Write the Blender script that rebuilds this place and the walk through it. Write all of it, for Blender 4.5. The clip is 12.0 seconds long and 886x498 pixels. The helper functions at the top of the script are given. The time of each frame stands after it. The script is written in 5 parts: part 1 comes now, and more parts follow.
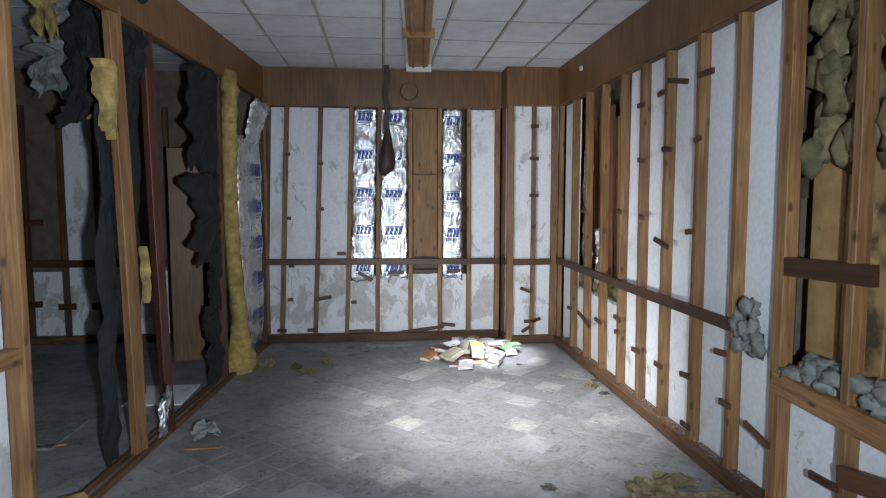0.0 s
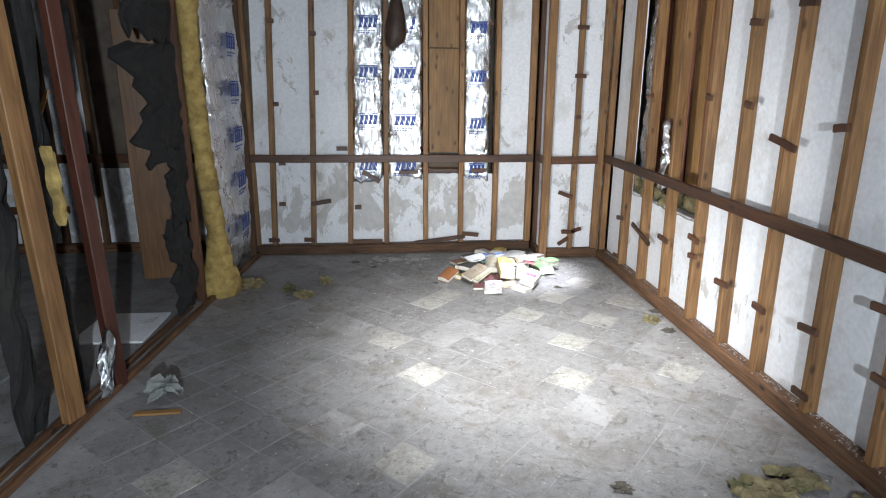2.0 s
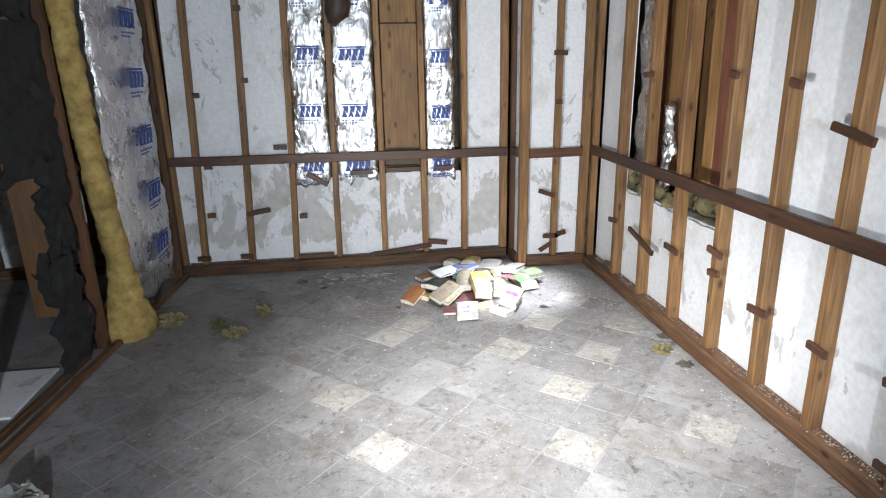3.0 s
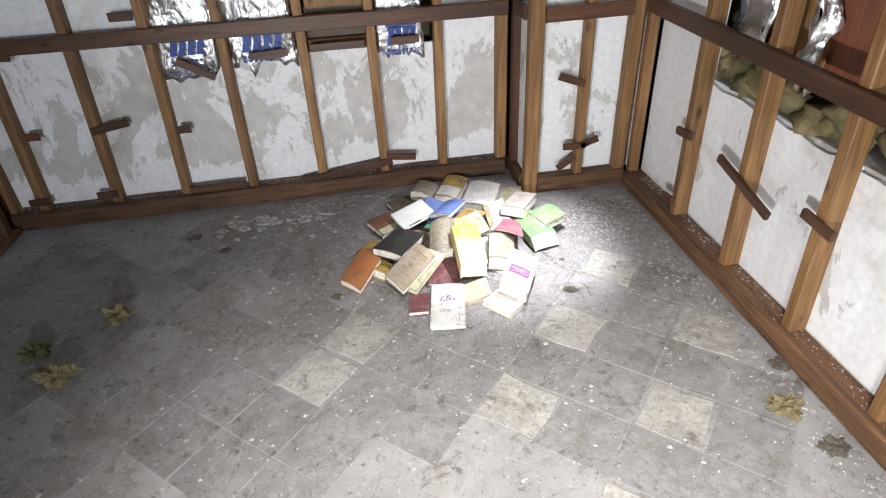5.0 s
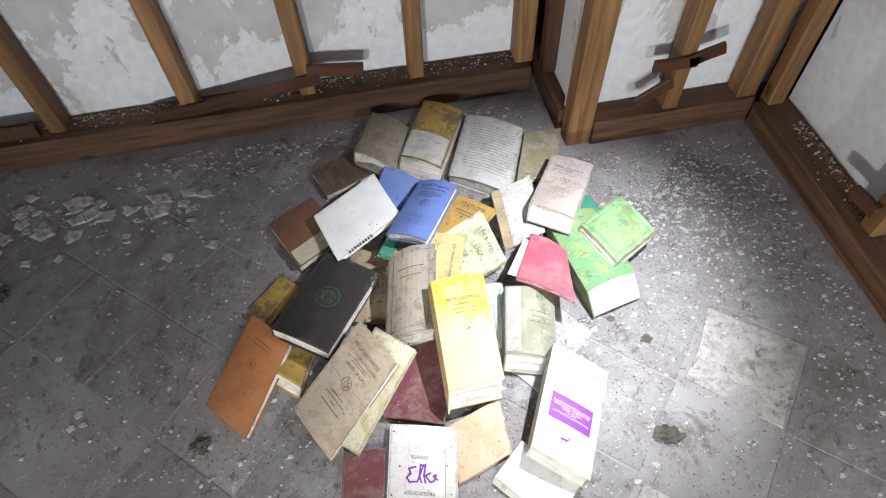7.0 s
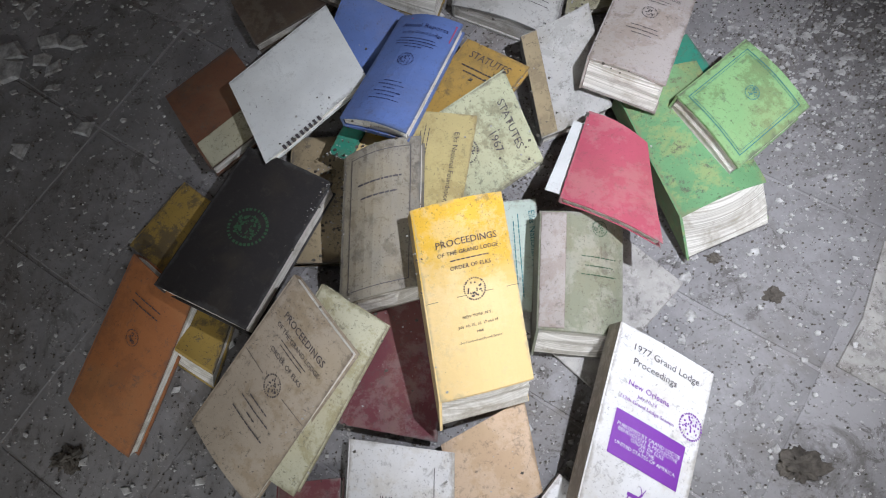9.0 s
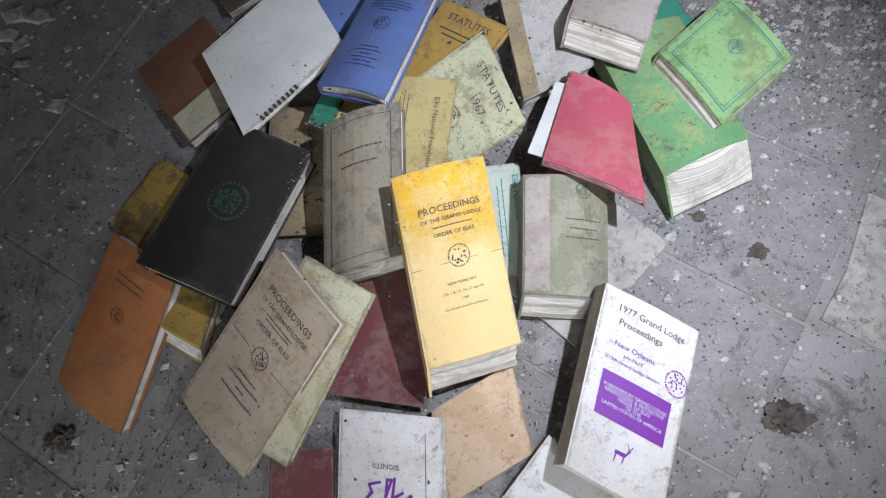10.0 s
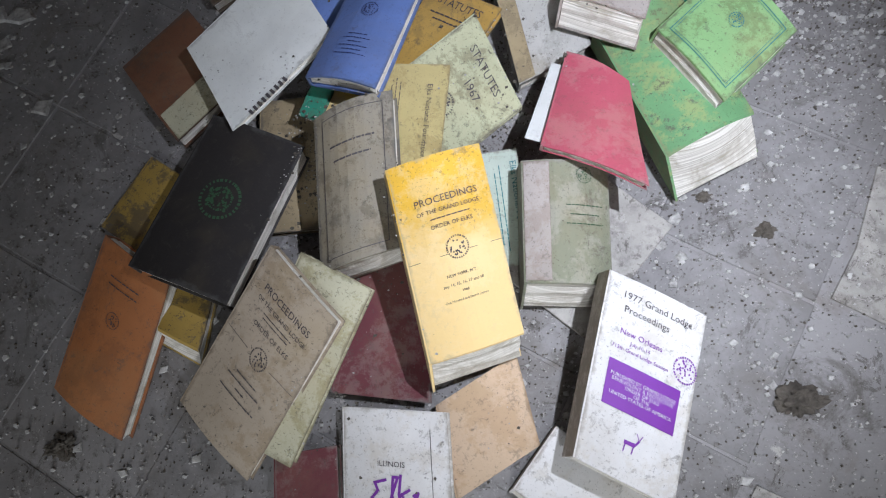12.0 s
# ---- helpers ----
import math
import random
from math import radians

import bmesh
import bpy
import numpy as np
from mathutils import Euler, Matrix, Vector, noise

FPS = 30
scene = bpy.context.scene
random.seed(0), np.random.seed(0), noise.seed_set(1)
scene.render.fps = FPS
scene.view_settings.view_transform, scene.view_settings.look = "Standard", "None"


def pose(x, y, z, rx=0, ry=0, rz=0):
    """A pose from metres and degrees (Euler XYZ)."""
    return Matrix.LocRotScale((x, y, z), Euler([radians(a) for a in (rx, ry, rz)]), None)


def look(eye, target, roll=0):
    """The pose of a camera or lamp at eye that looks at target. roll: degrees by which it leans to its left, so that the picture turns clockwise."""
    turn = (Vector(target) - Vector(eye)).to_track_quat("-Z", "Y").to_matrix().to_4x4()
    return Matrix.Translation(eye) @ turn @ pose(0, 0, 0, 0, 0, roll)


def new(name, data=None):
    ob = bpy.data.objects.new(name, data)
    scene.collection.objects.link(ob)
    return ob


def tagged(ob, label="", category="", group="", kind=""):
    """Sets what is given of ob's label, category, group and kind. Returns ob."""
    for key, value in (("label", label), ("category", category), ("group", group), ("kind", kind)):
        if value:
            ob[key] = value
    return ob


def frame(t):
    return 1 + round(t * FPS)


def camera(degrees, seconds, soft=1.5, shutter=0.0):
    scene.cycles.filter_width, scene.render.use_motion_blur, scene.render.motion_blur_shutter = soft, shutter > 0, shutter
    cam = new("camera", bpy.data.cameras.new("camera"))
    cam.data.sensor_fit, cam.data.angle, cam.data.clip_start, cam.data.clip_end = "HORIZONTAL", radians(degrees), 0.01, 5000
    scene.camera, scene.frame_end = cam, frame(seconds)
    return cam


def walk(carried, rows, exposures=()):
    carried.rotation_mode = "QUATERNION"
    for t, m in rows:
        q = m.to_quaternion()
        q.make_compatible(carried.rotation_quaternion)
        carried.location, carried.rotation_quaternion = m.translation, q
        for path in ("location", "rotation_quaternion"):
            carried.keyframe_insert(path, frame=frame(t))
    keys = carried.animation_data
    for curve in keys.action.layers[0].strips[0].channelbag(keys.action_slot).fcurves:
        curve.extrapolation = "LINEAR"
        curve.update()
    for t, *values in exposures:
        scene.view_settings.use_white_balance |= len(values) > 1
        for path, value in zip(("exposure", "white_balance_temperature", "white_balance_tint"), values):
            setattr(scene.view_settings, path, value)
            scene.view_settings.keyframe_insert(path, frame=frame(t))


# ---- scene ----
cam = camera(72.8, 12.0, 1.1)
PATH = [
    (0, (0.084, 0.23, 1.621), (0.282, 2.213, 1.452), -0.0),
    (0.5, (0.006, 0.409, 1.632), (-0.068, 2.387, 1.347), 1.2),
    (1, (-0.06, 0.68, 1.59), (-0.064, 2.639, 1.187), 1.0),
    (1.5, (0.005, 0.999, 1.561), (0.109, 2.942, 1.096), 0.3),
    (2, (0.099, 1.372, 1.591), (0.255, 3.293, 1.057), 0.2),
    (2.5, (0.137, 1.808, 1.571), (0.389, 3.713, 1.015), -0.4),
    (4.5, (0.544, 3.499, 1.612), (0.753, 5.26, 0.687), -2.8),
    (5, (0.587, 3.98, 1.574), (0.825, 5.624, 0.46), -3.0),
    (5.5, (0.666, 4.399, 1.506), (0.922, 5.96, 0.284), -3.2),
    (6, (0.774, 4.82, 1.474), (0.958, 6.269, 0.108), -3.9),
    (6.5, (0.84, 5.224, 1.407), (1.039, 6.539, -0.087), -3.1),
    (8.3, (0.995, 5.952, 0.898), (0.987, 6.682, -0.964), -11.2),
    (8.5, (1.004, 5.951, 0.877), (0.973, 6.671, -0.989), -12.9),
    (9, (1.013, 5.957, 0.85), (0.965, 6.61, -1.039), -14.8),
    (9.5, (1.011, 5.966, 0.837), (0.972, 6.537, -1.079), -15.1),
    (10, (1.024, 5.955, 0.843), (0.978, 6.506, -1.079), -17.3),
    (10.5, (1.03, 5.949, 0.853), (0.977, 6.48, -1.075), -19.2),
    (11, (1.029, 5.951, 0.849), (0.973, 6.481, -1.078), -20.1),
    (11.5, (1.028, 5.956, 0.835), (0.968, 6.479, -1.094), -20.8),
    (12, (1.031, 5.965, 0.825), (0.964, 6.476, -1.107), -22.0),
]
walk(cam, [(t, look(eye, target, roll)) for t, eye, target, roll in PATH],
     [(0.0, -1.05, 6050, 8), (1.0, -0.92, 6250, 8), (2.5, -0.62, 6300, 8), (4.5, -0.82, 6600, 10), (5.5, -0.65, 6700, 11), (6.5, -0.78, 6600, 11), (8.3, -2.15, 6350, 10), (12.0, -2.25, 6150, 10)])

# ---- world and lights ----
world = bpy.data.worlds.new("world")
scene.world = world
world.use_nodes = True
wn = world.node_tree.nodes
sky = wn.new("ShaderNodeTexSky")
sky.sky_type, sky.sun_disc = "NISHITA", False
sky.sun_elevation, sky.sun_rotation = radians(70), radians(236)
world.node_tree.links.new(sky.outputs[0], wn["Background"].inputs[0])
wn["Background"].inputs[1].default_value = 0.1


def fixed_spot(name, eye, target, watts, degrees, blend, size, colour):
    """A fixed spot, for a hand torch beam or for added fill light."""
    data = bpy.data.lights.new(name, "SPOT")
    data.energy, data.spot_size, data.spot_blend = watts, radians(degrees), blend
    data.shadow_soft_size, data.color = size, colour
    ob = new(name, data)
    ob.matrix_world = look(eye, target)
    return ob


# fixed spots for the walker's moving torch: its wide beam from the entrance, and its close beam over the books
COOL = (0.84, 0.92, 1.0)
fixed_spot("torch_wide", (0.35, 0.0, 1.55), (-0.6, 6.0, 1.2), 920, 138, 1.0, 0.03, COOL)
NEUTRAL = (0.915, 0.915, 0.905)
# two added spots without a source of their own brighten walls and floor
fixed_spot("fill_walls", (-0.2, 3.3, 0.75), (1.65, 6.05, 0.8), 500, 94, 1.0, 0.03, NEUTRAL)
fixed_spot("fill_floor", (0.8, 3.8, 2.5), (0.9, 4.6, 0.0), 1060, 70, 1.0, 0.03, NEUTRAL)
fixed_spot("torch_close", (1.42, 6.12, 0.9), (1.23, 6.25, 0.0), 195, 75, 0.85, 0.01, (0.88, 0.9, 0.99))

sun_data = bpy.data.lights.new("sun", "SUN")
sun_data.energy, sun_data.angle, sun_data.color = 3.0, radians(0.5), (1.0, 0.95, 0.88)
sun = new("sun", sun_data)
sun.matrix_world = look((-3, -2, 10), (0, 0, 0))


# ---- materials ----
def nodes_of(name):
    m = bpy.data.materials.new(name)
    m.use_nodes = True
    t = m.node_tree
    return m, t, t.nodes["Principled BSDF"]


def coords(t, scale, kind="Object", spread=True):
    """Texture space, moved by chance from object to object."""
    c = t.nodes.new("ShaderNodeTexCoord")
    mp = t.nodes.new("ShaderNodeMapping")
    mp.inputs["Scale"].default_value = scale
    if kind == "World":
        g = t.nodes.new("ShaderNodeNewGeometry")
        t.links.new(g.outputs["Position"], mp.inputs["Vector"])
        return mp.outputs[0]
    t.links.new(c.outputs[kind], mp.inputs["Vector"])
    if spread:
        info = t.nodes.new("ShaderNodeObjectInfo")
        mul = t.nodes.new("ShaderNodeVectorMath")
        mul.operation = "SCALE"
        mul.inputs[0].default_value = (17, 23, 31)
        t.links.new(info.outputs["Random"], mul.inputs["Scale"])
        t.links.new(mul.outputs[0], mp.inputs["Location"])
    return mp.outputs[0]


def noise_at(t, vec, scale, detail=4, rough=0.55, distort=0.0):
    n = t.nodes.new("ShaderNodeTexNoise")
    n.inputs["Scale"].default_value, n.inputs["Detail"].default_value = scale, detail
    n.inputs["Roughness"].default_value, n.inputs["Distortion"].default_value = rough, distort
    t.links.new(vec, n.inputs["Vector"])
    return n.outputs["Fac"]


def ramp(t, fac, stops):
    r = t.nodes.new("ShaderNodeValToRGB")
    e = r.color_ramp.elements
    while len(e) < len(stops):
        e.new(0.5)
    for k, (p, c) in zip(e, stops):
        k.position = p
        k.color = (*c, 1) if isinstance(c, tuple) else (c, c, c, 1)
    t.links.new(fac, r.inputs[0])
    return r.outputs[0]


def mix(t, fac, a, b, how="MIX"):
    m = t.nodes.new("ShaderNodeMix")
    m.data_type, m.blend_type = "RGBA", how
    for sock, v in ((m.inputs[0], fac), (m.inputs[6], a), (m.inputs[7], b)):
        if isinstance(v, bpy.types.NodeSocket):
            t.links.new(v, sock)
        elif isinstance(v, (int, float)):
            sock.default_value = v
        else:
            sock.default_value = (*v, 1)
    return m.outputs[2]


def bump(t, b, height, strength, dist=0.01):
    n = t.nodes.new("ShaderNodeBump")
    n.inputs["Strength"].default_value, n.inputs["Distance"].default_value = strength, dist
    t.links.new(height, n.inputs["Height"])
    t.links.new(n.outputs[0], b.inputs["Normal"])


def mottled(name, dark, light, scale, rough, stain=None, stain_scale=2.0, stain_at=(0.55, 0.65), bumpy=0.3, kind="Object", metal=0.0, spread=True):
    """Colour at two scales, a stain over it and a fine relief."""
    m, t, b = nodes_of(name)
    v = coords(t, (1, 1, 1), kind, spread)
    c = ramp(t, noise_at(t, v, scale, 6, 0.65), [(0.3, dark), (0.7, light)])
    if stain:
        c = mix(t, ramp(t, noise_at(t, v, stain_scale, 5, 0.6, 0.3), [(stain_at[0], 0.0), (stain_at[1], 1.0)]), c, stain)
    t.links.new(c, b.inputs["Base Color"])
    b.inputs["Roughness"].default_value, b.inputs["Metallic"].default_value = rough, metal
    bump(t, b, noise_at(t, v, scale * 4, 5, 0.7), bumpy, 0.004)
    return m


def wood(name, dark, light, rough=0.6, knots=True):
    """Boards with the grain along their own z."""
    m, t, b = nodes_of(name)
    v = coords(t, (1, 1, 0.06))
    c = ramp(t, noise_at(t, v, 55, 6, 0.6, 0.6), [(0.3, dark), (0.7, light)])
    v2 = coords(t, (1, 1, 0.45))
    c = mix(t, ramp(t, noise_at(t, v2, 3.5, 3, 0.5), [(0.45, 0.0), (0.75, 0.6)]), c, tuple(k * 0.45 for k in dark))
    if knots:
        vo = t.nodes.new("ShaderNodeTexVoronoi")
        vo.inputs["Scale"].default_value = 6.5
        t.links.new(coords(t, (1.6, 1.6, 0.75)), vo.inputs["Vector"])
        c = mix(t, ramp(t, vo.outputs["Distance"], [(0.07, 0.85), (0.17, 0.0)]), c, tuple(k * 0.3 for k in dark))
    info = t.nodes.new("ShaderNodeObjectInfo")
    c = mix(t, 1.0, c, ramp(t, info.outputs["Random"], [(0.0, 0.62), (1.0, 1.0)]), "MULTIPLY")
    t.links.new(c, b.inputs["Base Color"])
    b.inputs["Roughness"].default_value = rough
    bump(t, b, noise_at(t, v, 60, 5, 0.6, 0.6), 0.25, 0.003)
    return m


def plain(name, colour, rough=0.6, metal=0.0):
    return mottled(name, tuple(k * 0.82 for k in colour), colour, 30, rough, metal=metal, bumpy=0.12)


STUD = wood("stud_pine", (0.17, 0.075, 0.026), (0.42, 0.23, 0.09))
RAIL = wood("rail_stained", (0.06, 0.023, 0.011), (0.16, 0.068, 0.03), 0.5)
PLATE = wood("plate_dirty", (0.06, 0.027, 0.012), (0.24, 0.12, 0.055), 0.75)
REDPOST = wood("post_red", (0.06, 0.016, 0.009), (0.14, 0.045, 0.025), 0.55)
PANEL = wood("soffit_panelling", (0.15, 0.068, 0.021), (0.3, 0.145, 0.05), 0.45, False)
PLY = wood("board_pine", (0.27, 0.135, 0.045), (0.5, 0.28, 0.1), 0.6)
MOULDY = mottled("plywood_mouldy", (0.3, 0.17, 0.06), (0.5, 0.33, 0.14), 6, 0.75, (0.07, 0.055, 0.025), 3.2, (0.52, 0.64), 0.4)
# reddish-brown boards, with the red daylight glow put into their colour
REDLIT_BOARD = wood("board_redlit", (0.19, 0.06, 0.035), (0.38, 0.15, 0.085), 0.6)


def drywall(name, more=0.0):
    """Drywall seen from behind: grey paper, torn to the white core in patches, with damp stains."""
    m, t, b = nodes_of(name)
    v = coords(t, (1, 1, 1), "World")
    vz = coords(t, (1, 1, 0.55), "World")
    paper = ramp(t, noise_at(t, v, 14, 5, 0.6), [(0.3, (0.5, 0.49, 0.475)), (0.7, (0.63, 0.62, 0.61))])
    core = ramp(t, noise_at(t, v, 40, 4), [(0.3, (0.74, 0.75, 0.77)), (0.7, (0.86, 0.87, 0.9))])
    n = noise_at(t, vz, 4.6, 12, 0.7, 0.5)
    z = t.nodes.new("ShaderNodeSeparateXYZ")
    g = t.nodes.new("ShaderNodeNewGeometry")
    t.links.new(g.outputs["Position"], z.inputs[0])
    # the paper is torn most near the sole plate and high on the wall
    rz = ramp(t, z.outputs[2], [(0.0, 0.62 + more), (0.16, 0.56 + more), (0.3, 0.45 + more), (0.62, 0.49 + more), (0.95, 0.57 + more)])
    add = t.nodes.new("ShaderNodeMath")
    add.operation = "ADD"
    t.links.new(n, add.inputs[0])
    t.links.new(rz, add.inputs[1])
    torn = ramp(t, add.outputs[0], [(0.985, 0.0), (1.005, 1.0)])
    c = mix(t, torn, paper, core)
    damp = ramp(t, noise_at(t, v, 2.2, 6, 0.62, 0.4), [(0.56, 0.0), (0.68, 0.5)])
    c = mix(t, damp, c, (0.6, 0.56, 0.47), "MULTIPLY")
    t.links.new(c, b.inputs["Base Color"])
    b.inputs["Roughness"].default_value = 0.85
    hgt = mix(t, 0.25, torn, noise_at(t, v, 60, 5))
    bump(t, b, hgt, 0.5, 0.004)
    return m


DRY = drywall("drywall_back")
DRY_PALE = drywall("drywall_white", 0.13)


def grime(t, v, c):
    """What time has left on screed and tiles alike: brown stain clouds, damp marks, dirt and plaster flecks."""
    c = mix(t, ramp(t, noise_at(t, v, 1.3, 5, 0.6), [(0.5, 0.0), (0.7, 0.45)]), c, (0.15, 0.135, 0.12))
    c = mix(t, ramp(t, noise_at(t, v, 3.4, 9, 0.72, 0.9), [(0.52, 0.0), (0.66, 0.62)]), c, (0.14, 0.115, 0.088))
    c = mix(t, ramp(t, noise_at(t, v, 9, 8, 0.75, 0.6), [(0.56, 0.0), (0.66, 0.7)]), c, (0.085, 0.075, 0.062))
    c = mix(t, ramp(t, noise_at(t, v, 60, 6, 0.72), [(0.58, 0.0), (0.66, 0.6)]), c, (0.09, 0.078, 0.068))
    c = mix(t, ramp(t, noise_at(t, v, 30, 7, 0.8, 0.3), [(0.605, 0.0), (0.64, 0.75)]), c, (0.5, 0.48, 0.45))
    c = mix(t, ramp(t, noise_at(t, v, 22, 8, 0.8, 0.5), [(0.57, 0.0), (0.62, 0.7)]), c, (0.075, 0.064, 0.054))
    return mix(t, ramp(t, noise_at(t, v, 150, 4, 0.65), [(0.63, 0.0), (0.68, 0.8)]), c, (0.52, 0.5, 0.48))


def floor_material():
    """Screed with old adhesive, dust and dark damp marks."""
    m, t, b = nodes_of("floor_screed")
    v = coords(t, (1, 1, 1), "World")
    c = ramp(t, noise_at(t, v, 4.0, 7, 0.62), [(0.3, (0.215, 0.207, 0.204)), (0.52, (0.29, 0.28, 0.28)), (0.75, (0.36, 0.35, 0.35))])
    c = grime(t, v, c)
    t.links.new(c, b.inputs["Base Color"])
    t.links.new(ramp(t, noise_at(t, v, 3, 4), [(0.3, 0.55), (0.7, 0.85)]), b.inputs["Roughness"])
    bump(t, b, noise_at(t, v, 35, 8, 0.72), 0.35, 0.004)
    return m


FLOOR = floor_material()


def tile_material(name, dark, light, worn):
    m, t, b = nodes_of(name)
    v = coords(t, (1, 1, 1), "World")
    c = ramp(t, noise_at(t, v, 18, 6, 0.68), [(0.32, dark), (0.68, light)])
    c = mix(t, ramp(t, noise_at(t, v, 55, 5, 0.7), [(0.5, 0.0), (0.64, 0.75)]), c, worn)
    c = mix(t, ramp(t, noise_at(t, v, 4, 6, 0.65, 0.4), [(0.5, 0.0), (0.66, 0.75)]), c, tuple(k * 0.85 for k in worn))
    c = grime(t, v, c)
    info = t.nodes.new("ShaderNodeObjectInfo")
    c = mix(t, 1.0, c, ramp(t, info.outputs["Random"], [(0.0, 0.85), (1.0, 1.0)]), "MULTIPLY")
    isl = t.nodes.new("ShaderNodeNewGeometry")
    c = mix(t, 1.0, c, ramp(t, isl.outputs["Random Per Island"], [(0.0, 0.92), (1.0, 1.0)]), "MULTIPLY")
    t.links.new(c, b.inputs["Base Color"])
    b.inputs["Roughness"].default_value = 0.62
    bump(t, b, noise_at(t, v, 60, 6, 0.7), 0.3, 0.003)
    return m


TILE_PALE = tile_material("tile_pale", (0.36, 0.345, 0.32), (0.52, 0.5, 0.46), (0.27, 0.255, 0.24))
TILE_GREY = tile_material("tile_grey", (0.225, 0.216, 0.213), (0.345, 0.335, 0.335), (0.25, 0.24, 0.238))


def foil_material():
    """Foil facing of an insulation batt, crinkled."""
    m, t, b = nodes_of("foil_facing")
    v = coords(t, (1, 1, 0.5), "World")
    t.links.new(ramp(t, noise_at(t, v, 9, 4), [(0.3, (0.78, 0.8, 0.84)), (0.7, (0.92, 0.94, 0.96))]), b.inputs["Base Color"])
    b.inputs["Metallic"].default_value = 1.0
    t.links.new(ramp(t, noise_at(t, v, 14, 3), [(0.3, 0.2), (0.7, 0.42)]), b.inputs["Roughness"])
    bump(t, b, noise_at(t, v, 16, 4, 0.55, 1.4), 0.8, 0.025)
    return m


FOIL = foil_material()
PRINT = plain("blue_print", (0.02, 0.06, 0.3), 0.5)
YELLOW = mottled("glass_wool_yellow", (0.26, 0.17, 0.045), (0.55, 0.4, 0.14), 16, 0.95, (0.12, 0.085, 0.03), 3, (0.5, 0.75), 1.0)
DIRTWOOL = mottled("wool_dirty", (0.13, 0.1, 0.045), (0.33, 0.27, 0.15), 22, 0.95, (0.09, 0.09, 0.04), 6, (0.45, 0.65), 1.0)
GREYWOOL = mottled("wool_grey", (0.12, 0.13, 0.12), (0.3, 0.31, 0.29), 18, 0.95, bumpy=1.0)
# tar black, also on the sheets put in for the post's shadow
BLACK = mottled("tar_board", (0.007, 0.007, 0.007), (0.02, 0.019, 0.018), 12, 0.9, (0.035, 0.028, 0.02), 4, (0.6, 0.75), 0.5)
CEIL = mottled("ceiling_tile", (0.6, 0.61, 0.64), (0.78, 0.79, 0.82), 6, 0.9, (0.5, 0.48, 0.44), 2.0, (0.6, 0.8), 0.3, "World")
TBAR = mottled("grid_bar", (0.3, 0.28, 0.25), (0.46, 0.43, 0.39), 20, 0.5, bumpy=0.1)
METALW = plain("enamel_white", (0.7, 0.7, 0.68), 0.35)
BRASS = mottled("fixture_brown", (0.2, 0.09, 0.03), (0.42, 0.22, 0.08), 9, 0.4, bumpy=0.15)
DARKTHING = mottled("dark_leather", (0.018, 0.01, 0.007), (0.06, 0.03, 0.018), 9, 0.55, bumpy=0.3)
SHEATH = mottled("sheathing", (0.1, 0.08, 0.06), (0.2, 0.16, 0.12), 7, 0.9, kind="World")
CHIP = mottled("plaster_chip", (0.14, 0.13, 0.12), (0.66, 0.65, 0.63), 55, 0.9, kind="World", bumpy=0.2)
DIRT = mottled("dirt_clod", (0.05, 0.043, 0.035), (0.16, 0.14, 0.115), 40, 0.95, kind="World", bumpy=0.8)
BRICK = mottled("red_brick", (0.28, 0.07, 0.05), (0.45, 0.13, 0.09), 14, 0.9, kind="World")


# ---- building helpers ----
def link(name, bm, material, parent=None, label="", smooth=False):
    me = bpy.data.meshes.new(name)
    bm.normal_update()
    bm.to_mesh(me)
    bm.free()
    if smooth:
        me.shade_smooth()
    me.materials.append(material)
    ob = new(name, me)
    if parent:
        ob.parent = parent
    if label:
        tagged(ob, label)
    return ob


def part(name, bm, material, parent, label="", smooth=False):
    return link(name, bm, material, parent, label, smooth)


def thing(name, label, category, group="", kind="", at=None):
    ob = tagged(new(name), label, category, group, kind)
    ob.empty_display_size = 0.1
    if at is not None:
        ob.matrix_basis = at
    return ob


def setting(name, label):
    return tagged(new(name), label, name.split("_")[0], "", "structure")


def cuboid(bm, lo, hi, bevel=0.0):
    lo, hi = Vector(lo), Vector(hi)
    made = bmesh.ops.create_cube(bm, size=1.0, matrix=Matrix.Translation((lo + hi) / 2) @ Matrix.Diagonal((*(hi - lo), 1)))
    if bevel:
        edges = {e for v in made["verts"] for e in v.link_edges}
        bmesh.ops.bevel(bm, geom=list(edges), offset=bevel, segments=1, affect="EDGES")
    return bm


def box(lo, hi, bevel=0.0):
    return cuboid(bmesh.new(), lo, hi, bevel)


board_meshes = {}


